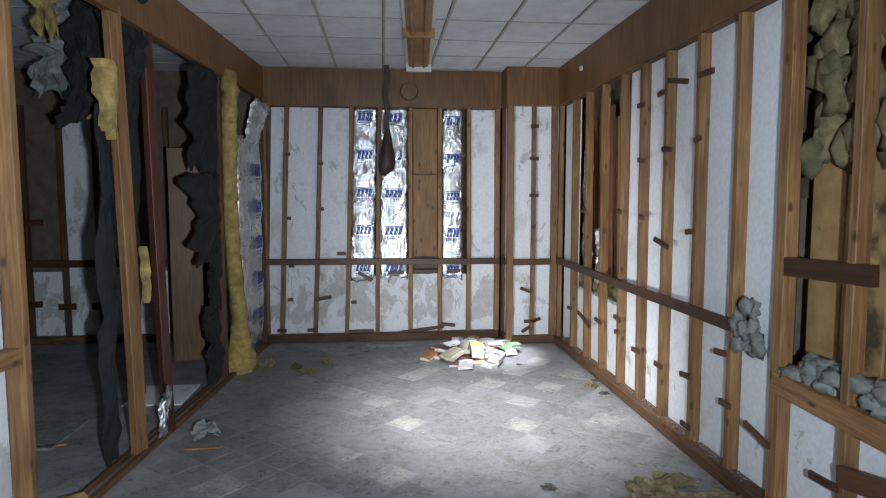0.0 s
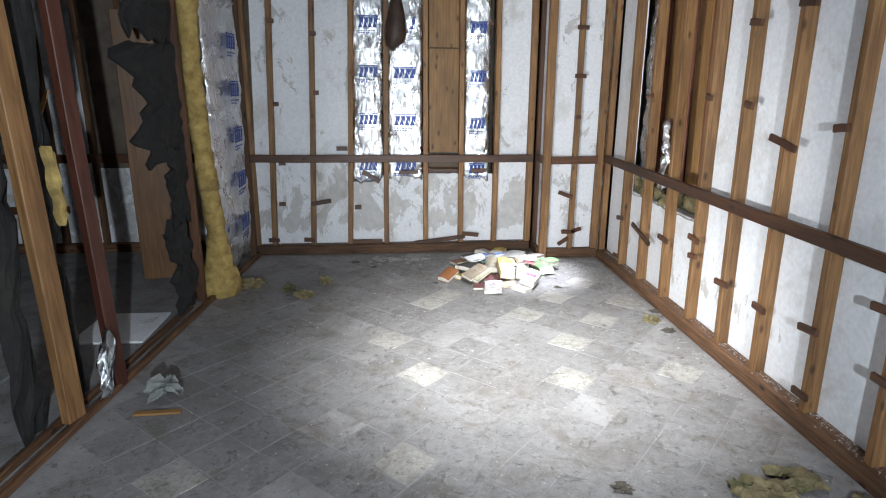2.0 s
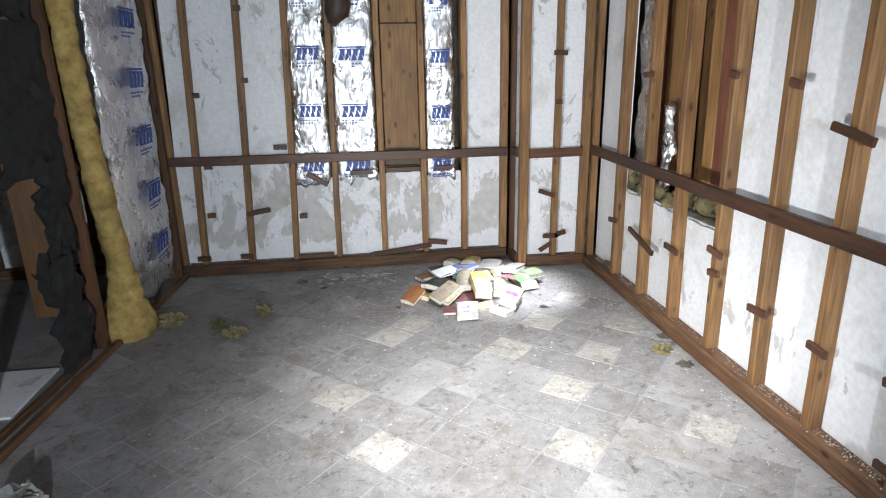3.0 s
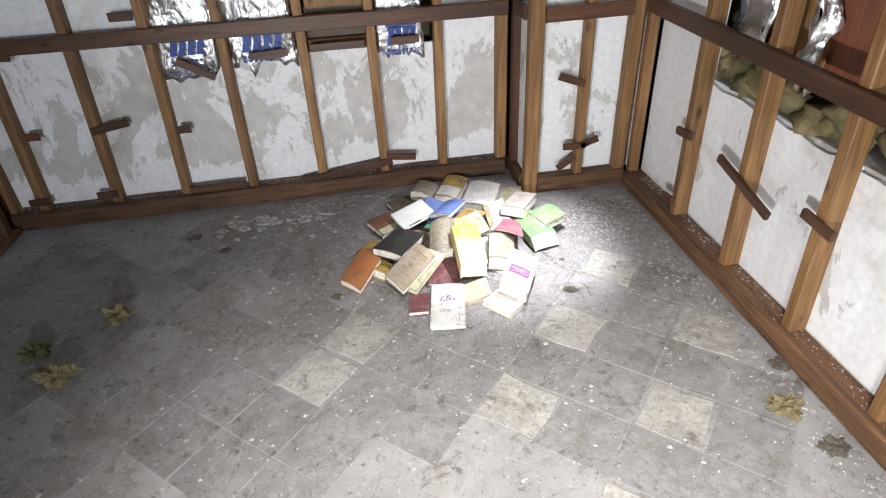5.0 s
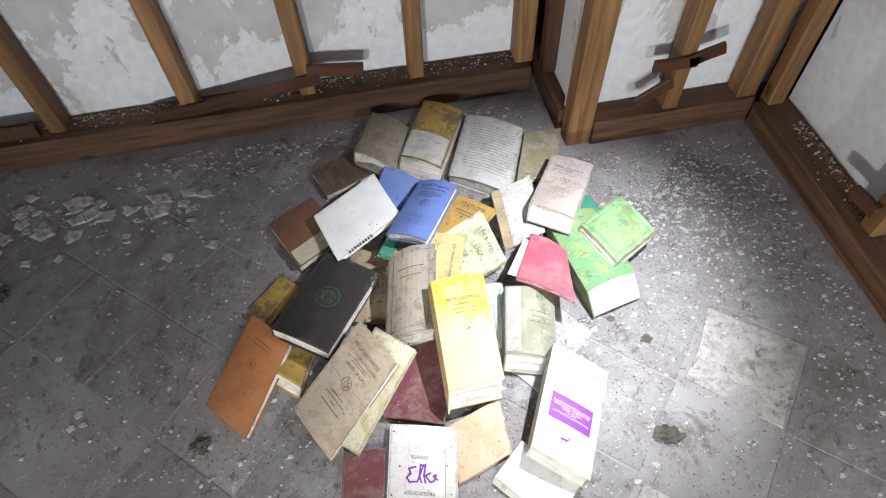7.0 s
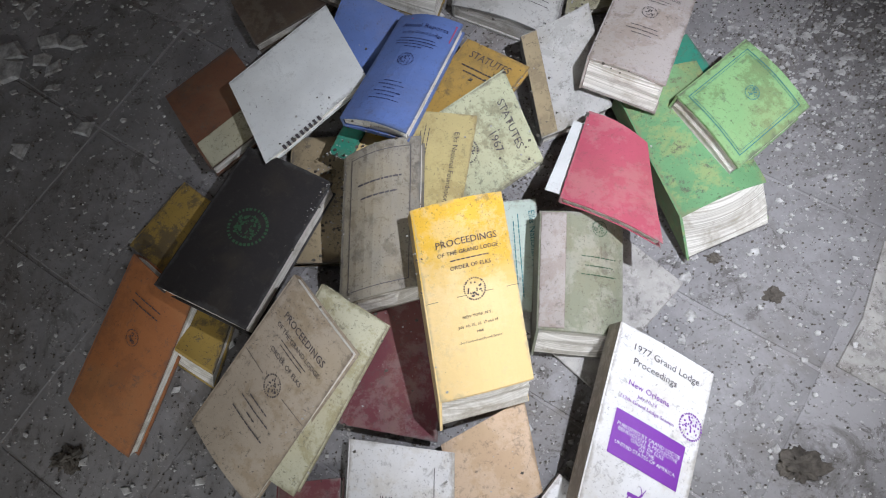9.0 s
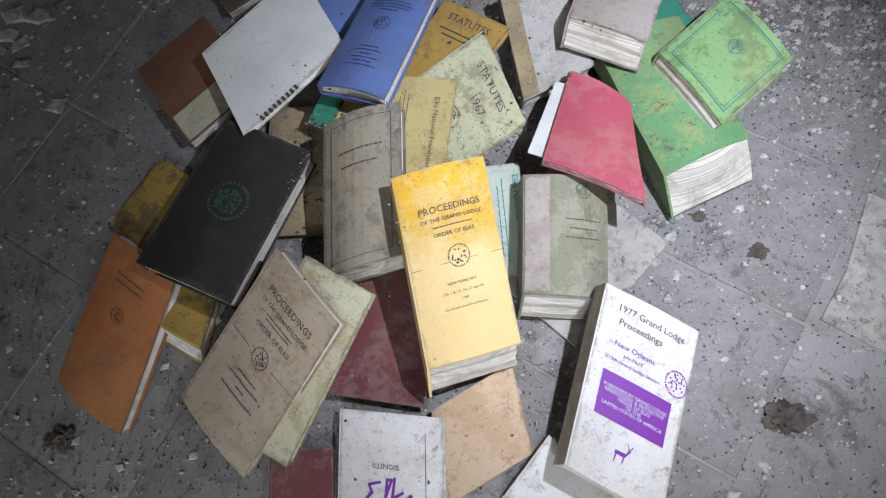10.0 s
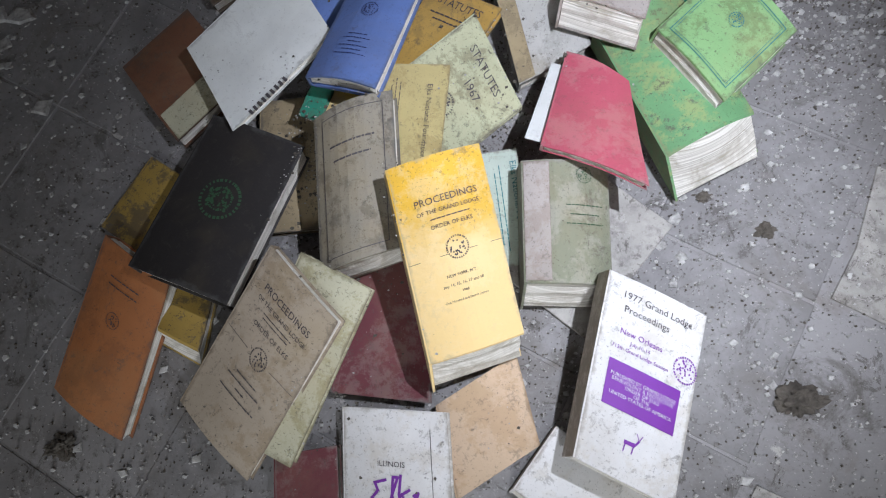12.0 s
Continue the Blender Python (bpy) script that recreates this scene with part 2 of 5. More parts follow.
def board(name, a, b, wide, deep, material, parent, face=(0, -1, 0), bow=0.0, label=""):
    """A sawn board from a to b: wide across, deep along face. Its grain runs along its own z."""
    a, b = Vector(a), Vector(b)
    length = round((b - a).length, 3)
    key = (length, wide, deep, material.name, bow)
    if key not in board_meshes:
        bm = bmesh.new()
        rings = []
        steps = 6 if length > 0.6 else 2
        rnd = random.Random(int(length * 1000) + int(wide * 1e5))
        ch = min(0.004, wide * 0.12, deep * 0.2)
        for k in range(steps + 1):
            z = length * k / steps
            off = bow * math.sin(math.pi * k / steps) + rnd.uniform(-1, 1) * min(0.0025, wide * 0.04)
            w, d = wide / 2, deep / 2
            prof = [(-w + ch, -d), (w - ch, -d), (w, -d + ch), (w, d - ch), (w - ch, d), (-w + ch, d), (-w, d - ch), (-w, -d + ch)]
            rings.append([bm.verts.new((x + off, y, z)) for x, y in prof])
        for r0, r1 in zip(rings, rings[1:]):
            for i in range(8):
                bm.faces.new((r0[i], r0[(i + 1) % 8], r1[(i + 1) % 8], r1[i]))
        bm.faces.new(rings[0][::-1])
        bm.faces.new(rings[-1])
        me = bpy.data.meshes.new(name)
        bm.to_mesh(me)
        bm.free()
        me.materials.append(material)
        board_meshes[key] = me
    ob = new(name, board_meshes[key])
    z = (b - a).normalized()
    y = -Vector(face)
    y = (y - z * y.dot(z)).normalized()
    x = y.cross(z)
    m = Matrix((x, y, z)).transposed().to_4x4()
    m.translation = a
    ob.matrix_basis = m
    ob.parent = parent
    if label:
        tagged(ob, label)
    return ob


def sheet(name, origin, right, up, w, h, material, parent, thick=0.012, ragged=(0, 0, 0, 0), bulge=0.0, rough=0.0, nx=8, nz=16, seed=1, label="", smooth=False):
    """A board or batt w by h on a plane, with ragged edges (left, right, bottom, top), bulging towards the room."""
    o, r, u = Vector(origin), Vector(right).normalized(), Vector(up).normalized()
    n = r.cross(u).normalized()
    bm = bmesh.new()

    def layer(front):
        grid = []
        for j in range(nz + 1):
            row = []
            for i in range(nx + 1):
                a, b = i / nx, j / nz
                e = noise.noise((seed * 3.1 + 9 * b, seed * 1.7, 0.3)), noise.noise((seed * 2.3, 9 * b, 4.7)), noise.noise((7 * a, seed * 5.1, 2.2)), noise.noise((7 * a, seed * 4.4, 8.2))
                lo_x, hi_x = ragged[0] * (0.5 + e[0]), 1 - ragged[1] * (0.5 + e[1])
                lo_z, hi_z = ragged[2] * (0.5 + e[2]), 1 - ragged[3] * (0.5 + e[3])
                x, z = (lo_x + (hi_x - lo_x) * a) * w, (lo_z + (hi_z - lo_z) * b) * h
                p = o + r * x + u * z
                d = bulge * math.sin(math.pi * a) ** 0.6 * min(1, 4 * b + 0.2) if front else 0
                d += rough * noise.fractal((p * 7 + Vector((seed, 0, 0))), 0.6, 2.0, 4)
                row.append(bm.verts.new(p + n * (d + (thick if front else 0))))
            grid.append(row)
        return grid

    f, k = layer(True), layer(False)
    for g, flip in ((f, False), (k, True)):
        for j in range(nz):
            for i in range(nx):
                q = (g[j][i], g[j][i + 1], g[j + 1][i + 1], g[j + 1][i])
                bm.faces.new(q[::-1] if flip else q)
    rim = [(0, i) for i in range(nx + 1)] + [(j, nx) for j in range(1, nz + 1)] + [(nz, i) for i in range(nx - 1, -1, -1)] + [(j, 0) for j in range(nz - 1, 0, -1)]
    for (j0, i0), (j1, i1) in zip(rim, rim[1:] + rim[:1]):
        bm.faces.new((f[j0][i0], k[j0][i0], k[j1][i1], f[j1][i1]))
    return part(name, bm, material, parent, label, smooth)


def lump(bm, centre, size, seed, detail=2, amount=0.5):
    """A rough clod joined into bm."""
    made = bmesh.ops.create_icosphere(bm, subdivisions=detail, radius=1.0)
    for v in made["verts"]:
        p = v.co.copy()
        k = 1 + amount * noise.fractal(p * 1.6 + Vector((seed * 7.3, seed, 0)), 0.6, 2.0, 4)
        v.co = Vector(centre) + Vector((p.x * size[0], p.y * size[1], p.z * size[2])) * k
    return bm

def zigzag_print(bm, centre, right, out, w, h):
    """A printed block: wedges that leave a zigzag of bare foil, and two lines of small print under it."""
    c, r, n = Vector(centre), Vector(right).normalized(), Vector(out).normalized()
    shapes = []
    for k in range(4):
        x0, x1 = -0.5 + 0.25 * k, -0.27 + 0.25 * k
        shapes.append(((x0, -0.5), (x1, -0.5), ((x0 + x1) / 2, 0.3)))
        shapes.append(((x0 + 0.04, 0.5), ((x0 + x1) / 2 + 0.125, -0.25), (x1 + 0.06, 0.5)))
    shapes += [((-0.5, 0.56), (0.56, 0.56), (0.56, 0.68), (-0.5, 0.68))]
    shapes += [((-0.5 + 0.13 * q, -0.86 - 0.22 * j), (-0.42 + 0.13 * q, -0.86 - 0.22 * j), (-0.42 + 0.13 * q, -0.74 - 0.22 * j), (-0.5 + 0.13 * q, -0.74 - 0.22 * j)) for j in range(2) for q in range(7 - 2 * j)]
    for f in shapes:
        low = [bm.verts.new(c + r * (x * w) + Vector((0, 0, z * h))) for x, z in f]
        high = [bm.verts.new(v.co + n * 0.002) for v in low]
        bm.faces.new(high)
        for i in range(len(f)):
            bm.faces.new((low[i], low[(i + 1) % len(f)], high[(i + 1) % len(f)], high[i]))


# ---- the large structure ----
FAR, RIGHT, ROOF = 7.0, 2.0, 3.03
SOFFIT = 2.62


def left_line(y):
    """x of the left partition, which runs slightly askew."""
    return -1.22 - 0.08 * (6.95 - y)


floor = tagged(link("floor", box((-5.2, -2.2, -0.12), (2.6, 7.6, 0.0)), FLOOR), "worn grey screed with adhesive stains and dust", "floor", "", "structure")

# ceiling: tiles in a metal grid, one mesh, and the bars
bm = bmesh.new()
xs = [-5.45 + 0.505 * i for i in range(17)]
ys = [6.93 - 0.61 * j for j in range(16)]
rnd = random.Random(5)
for x in xs:
    for y in ys:
        cuboid(bm, (x + 0.008, y + 0.008, ROOF + rnd.uniform(0, 0.003)), (x + 0.489, y + 0.602, ROOF + 0.02), 0.003)
tagged(link("ceiling", bm, CEIL), "white mineral ceiling tiles, slightly stained, in a grid", "ceiling", "", "structure")
bm = bmesh.new()
for x in xs:
    cuboid(bm, (x - 0.011, -2.3, ROOF - 0.003), (x + 0.011, 7.6, ROOF + 0.006))
for y in ys:
    cuboid(bm, (-5.4, y - 0.011, ROOF - 0.004), (2.6, y + 0.011, ROOF + 0.005))
tagged(link("trim_ceiling_grid", bm, TBAR), "dull metal grid bars between the ceiling tiles", "trim", "", "structure")
# unseen deck, added to keep sky light out from above
tagged(link("roof", box((-5.4, -2.4, 3.1), (2.7, 7.8, 3.25)), SHEATH), "unseen roof deck closing off the sky above the hung ceiling", "roof", "", "structure")

# far wall
far = setting("wall_far", "stripped far wall of studs over the back of torn drywall")
part("sheathing", box((-5.3, 7.32, 0), (2.6, 7.45, 3.1)), SHEATH, far)
studs_far = [-1.215, -1.05, -0.685, -0.335, 0.012, 0.388, 0.728, 1.055, 1.385]
lean_far = [0.01, 0.1, 0.1, 0.085, 0.045, 0.01, 0.0, 0.0, 0.0]
for i, x in enumerate(studs_far):
    board("stud", (x, FAR + 0.047, 0.09), (x + lean_far[i], FAR + 0.047, SOFFIT + 0.01), 0.046 if i % 8 else 0.055, 0.07, STUD, far, bow=rnd.uniform(-0.006, 0.006))
for i, (a, b) in enumerate(zip(studs_far, studs_far[1:])):
    a, b = a + (0.004 if i else 0.0), b - 0.004
    top = {3: 0.74, 4: 0.76, 5: 0.76, 6: 0.75}.get(i, SOFFIT)
    sheet("drywall_panel", (a, FAR + 0.094, 0.06), (1, 0, 0), (0.035 if i < 3 else 0.012 if i == 3 else 0, 0, 1), b - a, top - 0.06, DRY, far, 0.012, (0, 0, 0, 0.02 if top < 1 else 0), 0, 0.002, 6, 14, i + 1)
board("rail", (-1.21, FAR + 0.006, 0.915), (1.41, FAR + 0.006, 0.9), 0.07, 0.03, RAIL, far, label="dark stained horizontal rail")
board("sole_plate", (-1.24, FAR + 0.03, 0.045), (1.4, FAR + 0.03, 0.045), 0.09, 0.1, PLATE, far, label="dirty dark sole plate")
board("top_plate", (-1.24, FAR + 0.05, SOFFIT + 0.02), (1.4, FAR + 0.05, SOFFIT + 0.02), 0.05, 0.08, PLATE, far)
# window bays: foil-faced batts and a boarded bay
for i, lo in ((3, 0.63), (4, 0.67), (6, 0.64)):
    a, b = studs_far[i] + (0.045 if i == 3 else 0.025), studs_far[i + 1] - (0.025 if i != 6 else 0.06)
    batt = sheet("foil_batt", (a, FAR + 0.07, lo), (1, 0, 0), (0.025 if i == 3 else 0.01 if i == 4 else 0, 0, 1), b - a, SOFFIT - lo, FOIL, far, 0.004, (0.03, 0.03, 0.05, 0), 0.022, 0.014, 14, 70, 20 + i, "crinkled silver foil insulation with blue print", True)
    for k in range(5):
        zc = lo + 0.16 + 0.42 * k + 0.05 * (i % 2)
        if zc > SOFFIT - 0.1 or 0.85 < zc < 0.98:
            continue
        w = (b - a) * 0.6
        xc = (a + b) / 2 + (0.025 * (zc - lo) if i == 3 else 0)
        bm = bmesh.new()
        zigzag_print(bm, (xc, FAR + 0.042, zc), (1, 0, 0), (0, -1, 0), w, 0.085)
        part("printed_mark", bm, PRINT, batt)
    cu = bpy.data.curves.new("word", "FONT")
    cu.body, cu.size, cu.align_x, cu.resolution_u = "INSULATION", 0.036, "CENTER", 2
    ob = bpy.data.objects.new("word", cu)
    scene.collection.objects.link(ob)
    me = bpy.data.meshes.new_from_object(ob)
    bpy.data.objects.remove(ob)
    bpy.data.curves.remove(cu)
    me.transform(pose((a + b) / 2, FAR + 0.038, lo + 0.075, 90))
    me.materials.append(PRINT)
    new("lettering", me).parent = batt
board("boarding", (0.565, FAR + 0.075, 0.96), (0.565, FAR + 0.075, 1.885), 0.275, 0.02, PLY, far, label="knotty pine board closing the window bay")
board("boarding", (0.565, FAR + 0.075, 1.895), (0.565, FAR + 0.075, SOFFIT), 0.275, 0.02, PLY, far)
board("window_sill", (0.42, FAR + 0.075, 0.79), (0.71, FAR + 0.075, 0.79), 0.05, 0.03, PLATE, far)
part("infill", box((0.42, FAR + 0.1, 0.76), (0.71, FAR + 0.12, 0.96)), SHEATH, far)

# far wall, the part that stands forward beside the corner
jog = setting("wall_far_forward", "forward part of the far wall beside the corner")
JY = 6.72
for x, w in ((1.475, 0.07), (1.735, 0.042), (1.965, 0.06)):
    board("stud", (x, JY + 0.035, 0.0 if w == 0.07 else 0.085), (x, JY + 0.035, SOFFIT), w, 0.06, STUD, jog, bow=0.004)
board("stud", (2.03, JY - 0.02, 0.0), (2.03, JY - 0.02, SOFFIT), 0.045, 0.05, STUD, jog, (-1, 0, 0))
for k, (a, b) in enumerate(((1.45, 1.74), (1.74, 2.08))):
    sheet("drywall_panel", (a, JY + 0.09, 0.06), (1, 0, 0), (0, 0, 1), b - a - 0.004, SOFFIT - 0.06, DRY, jog, 0.012, seed=31 + k)
board("rail", (1.515, JY + 0.006, 0.915), (1.94, JY + 0.006, 0.915), 0.068, 0.026, RAIL, jog)
board("sole_plate", (1.51, JY + 0.035, 0.042), (1.99, JY + 0.035, 0.042), 0.084, 0.08, PLATE, jog)
board("stud", (1.45, FAR - 0.03, 0.09), (1.45, FAR - 0.03, SOFFIT), 0.045, 0.05, RAIL, jog, (-1, 0, 0))
board("sole_plate", (1.455, JY + 0.07, 0.042), (1.455, FAR + 0.09, 0.042), 0.084, 0.05, PLATE, jog, (-1, 0, 0))
board("rail", (1.44, JY + 0.07, 0.915), (1.44, FAR, 0.915), 0.068, 0.02, RAIL, jog, (-1, 0, 0))
sheet("drywall_panel", (1.475, FAR + 0.09, 0.06), (0, -1, 0), (0, 0, 1), 0.3, SOFFIT - 0.06, DRY, jog, 0.01, seed=35)

# right wall
right = setting("wall_right", "stripped side wall of studs over the back of white drywall")
part("sheathing", box((2.3, -2.3, 0), (2.42, 3.12, 3.1)), SHEATH, right)
part("sheathing", box((2.3, 3.23, 0), (2.42, 5.25, 3.1)), SHEATH, right)
part("sheathing", box((2.3, 5.25, 0), (2.42, 7.32, 2.35)), SHEATH, right)
part("sheathing", box((2.3, 5.6, 2.35), (2.42, 7.32, 3.1)), SHEATH, right)
part("sheathing", box((2.3, 3.12, 0), (2.42, 3.23, 0.72)), SHEATH, right)
part("sheathing", box((2.3, 3.12, 1.62), (2.42, 3.23, 3.1)), SHEATH, right)
studs_right = [6.225, 5.805, 5.39, 4.975, 4.585, 4.215, 3.79, 3.37, 2.97, 2.52, 2.05, 1.6, 1.1, 0.6, 0.1, -0.4, -0.9, -1.4]
for i, y in enumerate(studs_right):
    w = 0.075 if i == 8 else 0.046
    board("stud", (RIGHT + 0.047, y, 0.085), (RIGHT + 0.047, y + (0.05 if 0 < i < 5 else 0.02), SOFFIT + 0.01), w, 0.07, STUD, right, (-1, 0, 0), rnd.uniform(-0.008, 0.008))
prev = 6.7
for i, y in enumerate(studs_right):
    a, b = y + 0.003, prev - 0.003
    prev = y
    top = {1: 0.72, 2: 0.72, 3: 0.72, 9: 0.78, 10: 0.76, 11: 0.8}.get(i, SOFFIT)
    sheet("drywall_panel", (RIGHT + 0.094, b, 0.05), (0, -1, 0), (0, 0, 1), b - a, top - 0.05, DRY_PALE, right, 0.012, (0, 0, 0, 0.05 if top < 1 else 0), 0, 0.002, 6, 14, 40 + i)
board("rail", (RIGHT + 0.006, 3.3, 0.915), (RIGHT + 0.006, 6.7, 0.93), 0.07, 0.03, RAIL, right, (-1, 0, 0), label="dark stained horizontal rail")
board("sole_plate", (RIGHT + 0.03, -2.0, 0.042), (RIGHT + 0.03, 6.7, 0.042), 0.084, 0.1, PLATE, right, (-1, 0, 0))
board("top_plate", (RIGHT + 0.05, -2.0, SOFFIT + 0.02), (RIGHT + 0.05, 6.7, SOFFIT + 0.02), 0.05, 0.08, PLATE, right, (-1, 0, 0))
# the opened bays by the corner: boards, foil and loose wool behind the studs
for y0, y1, mat_b in ((6.2, 6.02, REDLIT_BOARD), (6.0, 5.8, PLY), (5.79, 5.62, REDLIT_BOARD), (5.6, 5.42, PLY), (5.4, 5.22, REDLIT_BOARD), (5.2, 5.0, PLY)):
    ym = (y0 + y1) / 2
    board("boarding", (RIGHT + 0.2 + rnd.uniform(0, 0.03), ym, 0.85), (RIGHT + 0.2, ym, SOFFIT - rnd.uniform(0.02, 0.3)), y0 - y1, 0.02, mat_b, right, (-1, 0, 0))
b2 = sheet("foil_batt", (RIGHT + 0.15, 6.26, 0.78), (0, -1, 0), (0, 0, 1), 0.24, 1.5, FOIL, right, 0.004, (0.1, 0.1, 0.03, 0.05), 0.03, 0.02, 10, 40, 61, "torn foil insulation", True)
b3 = sheet("foil_batt", (RIGHT + 0.14, 5.85, 0.8), (0, -1, 0), (0, 0, 1), 0.14, 0.55, FOIL, right, 0.004, (0.3, 0.3, 0.1, 0.2), 0.03, 0.03, 10, 20, 62, "", True)
bm = bmesh.new()
for k in range(26):
    lump(bm, (RIGHT + 0.16 + rnd.uniform(-0.03, 0.04), rnd.uniform(5.13, 6.6), 0.76 + rnd.uniform(-0.03, 0.05)), (0.05, 0.08, 0.05), k, 2, 0.7)
part("loose_wool", bm, DIRTWOOL, right, "dirty loose insulation on the sill", True)
part("sill_board", box((RIGHT + 0.1, 5.12, 0.66), (RIGHT + 0.28, 6.68, 0.71), 0.004), DRY, right)
# near end of the wall, torn open: boards, wool on a ledge, and a slit to the daylight
for ym, w, lo, hi in ((2.9, 0.21, 0.8, 1.86), (2.66, 0.25, 0.82, 2.6), (2.37, 0.31, 0.8, 2.3), (2.05, 0.31, 0.84, 2.6), (1.7, 0.37, 0.84, 2.6)):
    board("boarding", (RIGHT + 0.2, ym, lo), (RIGHT + 0.2, ym, hi), w, 0.02, MOULDY, right, (-1, 0, 0), label="yellowed plywood with mould stains")
board("rail", (RIGHT + 0.03, 2.98, 0.71), (RIGHT + 0.03, 1.2, 0.66), 0.11, 0.05, STUD, right, (-1, 0, 0))
board("rail", (RIGHT + 0.03, 2.94, 1.29), (RIGHT + 0.03, 2.42, 1.31), 0.09, 0.04, RAIL, right, (-1, 0, 0))
board("rail", (RIGHT + 0.0, 2.5, 0.45), (RIGHT + 0.0, 1.8, 0.6), 0.09, 0.04, RAIL, right, (-1, 0, 0))
bm = bmesh.new()
for k in range(70):
    y = rnd.uniform(2.1, 2.9)
    lump(bm, (RIGHT + 0.09 + rnd.uniform(-0.05, 0.08), y, 0.8 + rnd.uniform(-0.03, 0.06)), (0.04, 0.06, 0.035), k + 40, 2, 0.7)
part("loose_wool", bm, GREYWOOL, right, "grey loose insulation on a ledge", True)
bm = bmesh.new()
for k in range(80):
    lump(bm, (RIGHT + 0.15 + rnd.uniform(-0.05, 0.06), rnd.uniform(2.15, 2.95), rnd.uniform(1.78, 2.62)), (0.04, 0.075, 0.1), k + 80, 2, 0.7)
part("hanging_wool", bm, DIRTWOOL, right, "mouldy insulation hanging in the bays", True)
bm = bmesh.new()
for k in range(16):
    lump(bm, (RIGHT + 0.03 + rnd.uniform(-0.04, 0.05), 3.25 + rnd.uniform(-0.1, 0.1), 0.92 + rnd.uniform(-0.1, 0.14)), (0.03, 0.045, 0.05), k + 130, 2, 0.6)
part("loose_wool", bm, GREYWOOL, right, "", True)

# panelled band under the ceiling
tagged(link("trim_soffit_far", box((-1.3, FAR - 0.012, SOFFIT + 0.0), (1.42, FAR + 0.02, ROOF - 0.004), 0.002), PANEL), "brown wood panelling above the far wall", "trim", "", "structure")
tagged(link("trim_soffit_forward", box((1.42, JY - 0.012, SOFFIT), (RIGHT + 0.02, FAR + 0.02, ROOF - 0.004), 0.002), PANEL), "brown boxed-out wood panelling over the corner", "trim", "", "structure")
tagged(link("trim_soffit_right", box((RIGHT - 0.006, -2.2, SOFFIT), (RIGHT + 0.025, 6.7, ROOF - 0.004), 0.002), PANEL), "brown wood panelling above the side wall", "trim", "", "structure")
ob = link("trim_soffit_left", box((-0.03, -6.0, SOFFIT + 0.06), (0.03, 0.0, ROOF - 0.004), 0.002), PANEL)
ob.matrix_basis = pose(left_line(6.98), 6.98, 0, 0, 0, -math.degrees(math.atan(0.08)))
tagged(ob, "brown wood panelling above the left partition", "trim", "", "structure")

# left partition: open studs, torn boards, batts
left = setting("wall_partition", "burnt and torn stud partition, open to the next room")
tilt = -math.degrees(math.atan(0.08))


def lp(y, z, off=0.0):
    return (left_line(y) + off, y, z)


board("sole_plate", lp(3.0, 0.02, 0.03), lp(6.95, 0.02, 0.03), 0.035, 0.04, PLATE, left, (1, 0, 0))
board("sole_plate", lp(3.0, 0.02, -0.06), lp(5.6, 0.02, -0.06), 0.035, 0.03, PLATE, left, (1, 0, 0))
board("post", lp(4.06, 0.035, 0.0), lp(3.95, 2.72, 0.0), 0.1, 0.05, STUD, left, (1, -0.3, 0), 0.01, "pale split pine post")
board("post", lp(4.42, 0.02, 0.03), lp(4.36, 2.7, 0.0), 0.075, 0.05, REDPOST, left, (1, -0.4, 0), -0.01, "dark red-brown post")
board("post", lp(5.72, 0.02, -0.03), lp(5.72, 2.7, -0.03), 0.05, 0.06, RAIL, left, (1, 0, 0))
board("post", lp(6.9, 0.02, 0.0), lp(6.9, 2.7, 0.0), 0.06, 0.06, PLATE, left, (1, 0, 0))
for args in ((5.05, 1.78, 0.68, 0.9, (0.25, 0.02, 0.15, 0.0), 71), (4.9, 1.05, 0.82, 0.78, (0.45, 0.02, 0.1, 0.05), 72), (5.25, 0.05, 0.42, 0.75, (0.3, 0.2, 0.02, 0.3), 73), (5.35, 0.6, 0.36, 0.6, (0.3, 0.1, 0.2, 0.1), 74)):
    y, z, w, h, rag, sd = args
    sheet("tar_board", lp(y, z, -0.04), (0.08, 1, 0), (0.0, 0, 1), w, h, BLACK, left, 0.015, rag, 0.03, 0.03, 9, 14, sd, "torn black tar-faced board")
# black sheets modelled in place of the cast shadow beside the post
for y, w, h, rag, sd in ((3.8, 0.2, 2.2, (0.25, 0.15, 0.0, 0.05), 75), (4.1, 0.24, 2.66, (0.25, 0.3, 0.0, 0.0), 76)):
    sheet("tar_felt", lp(y, 0.03, -0.09), (0.08, 1, 0), (0, 0.04, 1), w, h, BLACK, left, 0.006, rag, 0.03, 0.03, 8, 24, sd, "black sheet put in for the shadow beside the post")
foam = bmesh.new()
for k in range(34):
    z = 2.66 * k / 33
    s = 0.072 + 0.12 * max(0, 0.4 - z) / 0.4
    lump(foam, (left_line(5.85) + 0.03 + 0.02 * math.sin(z * 3), 5.8 + 0.14 * (1 - z / 2.7) + 0.015 * math.sin(z * 5), max(0.06, z)), (s, s * 0.95, 0.11), k * 0.13, 2, 0.3)
part("insulation_roll", foam, YELLOW, left, "yellow glass wool hanging down in a roll", True)
fb = sheet("foil_batt", lp(6.06, 0.08, 0.0), (0.08, 1, 0), (0, 0, 1), 0.78, 2.15, FOIL, left, 0.004, (0.06, 0.03, 0.02, 0.05), 0.07, 0.02, 22, 60, 77, "crinkled silver foil insulation with blue print", True)
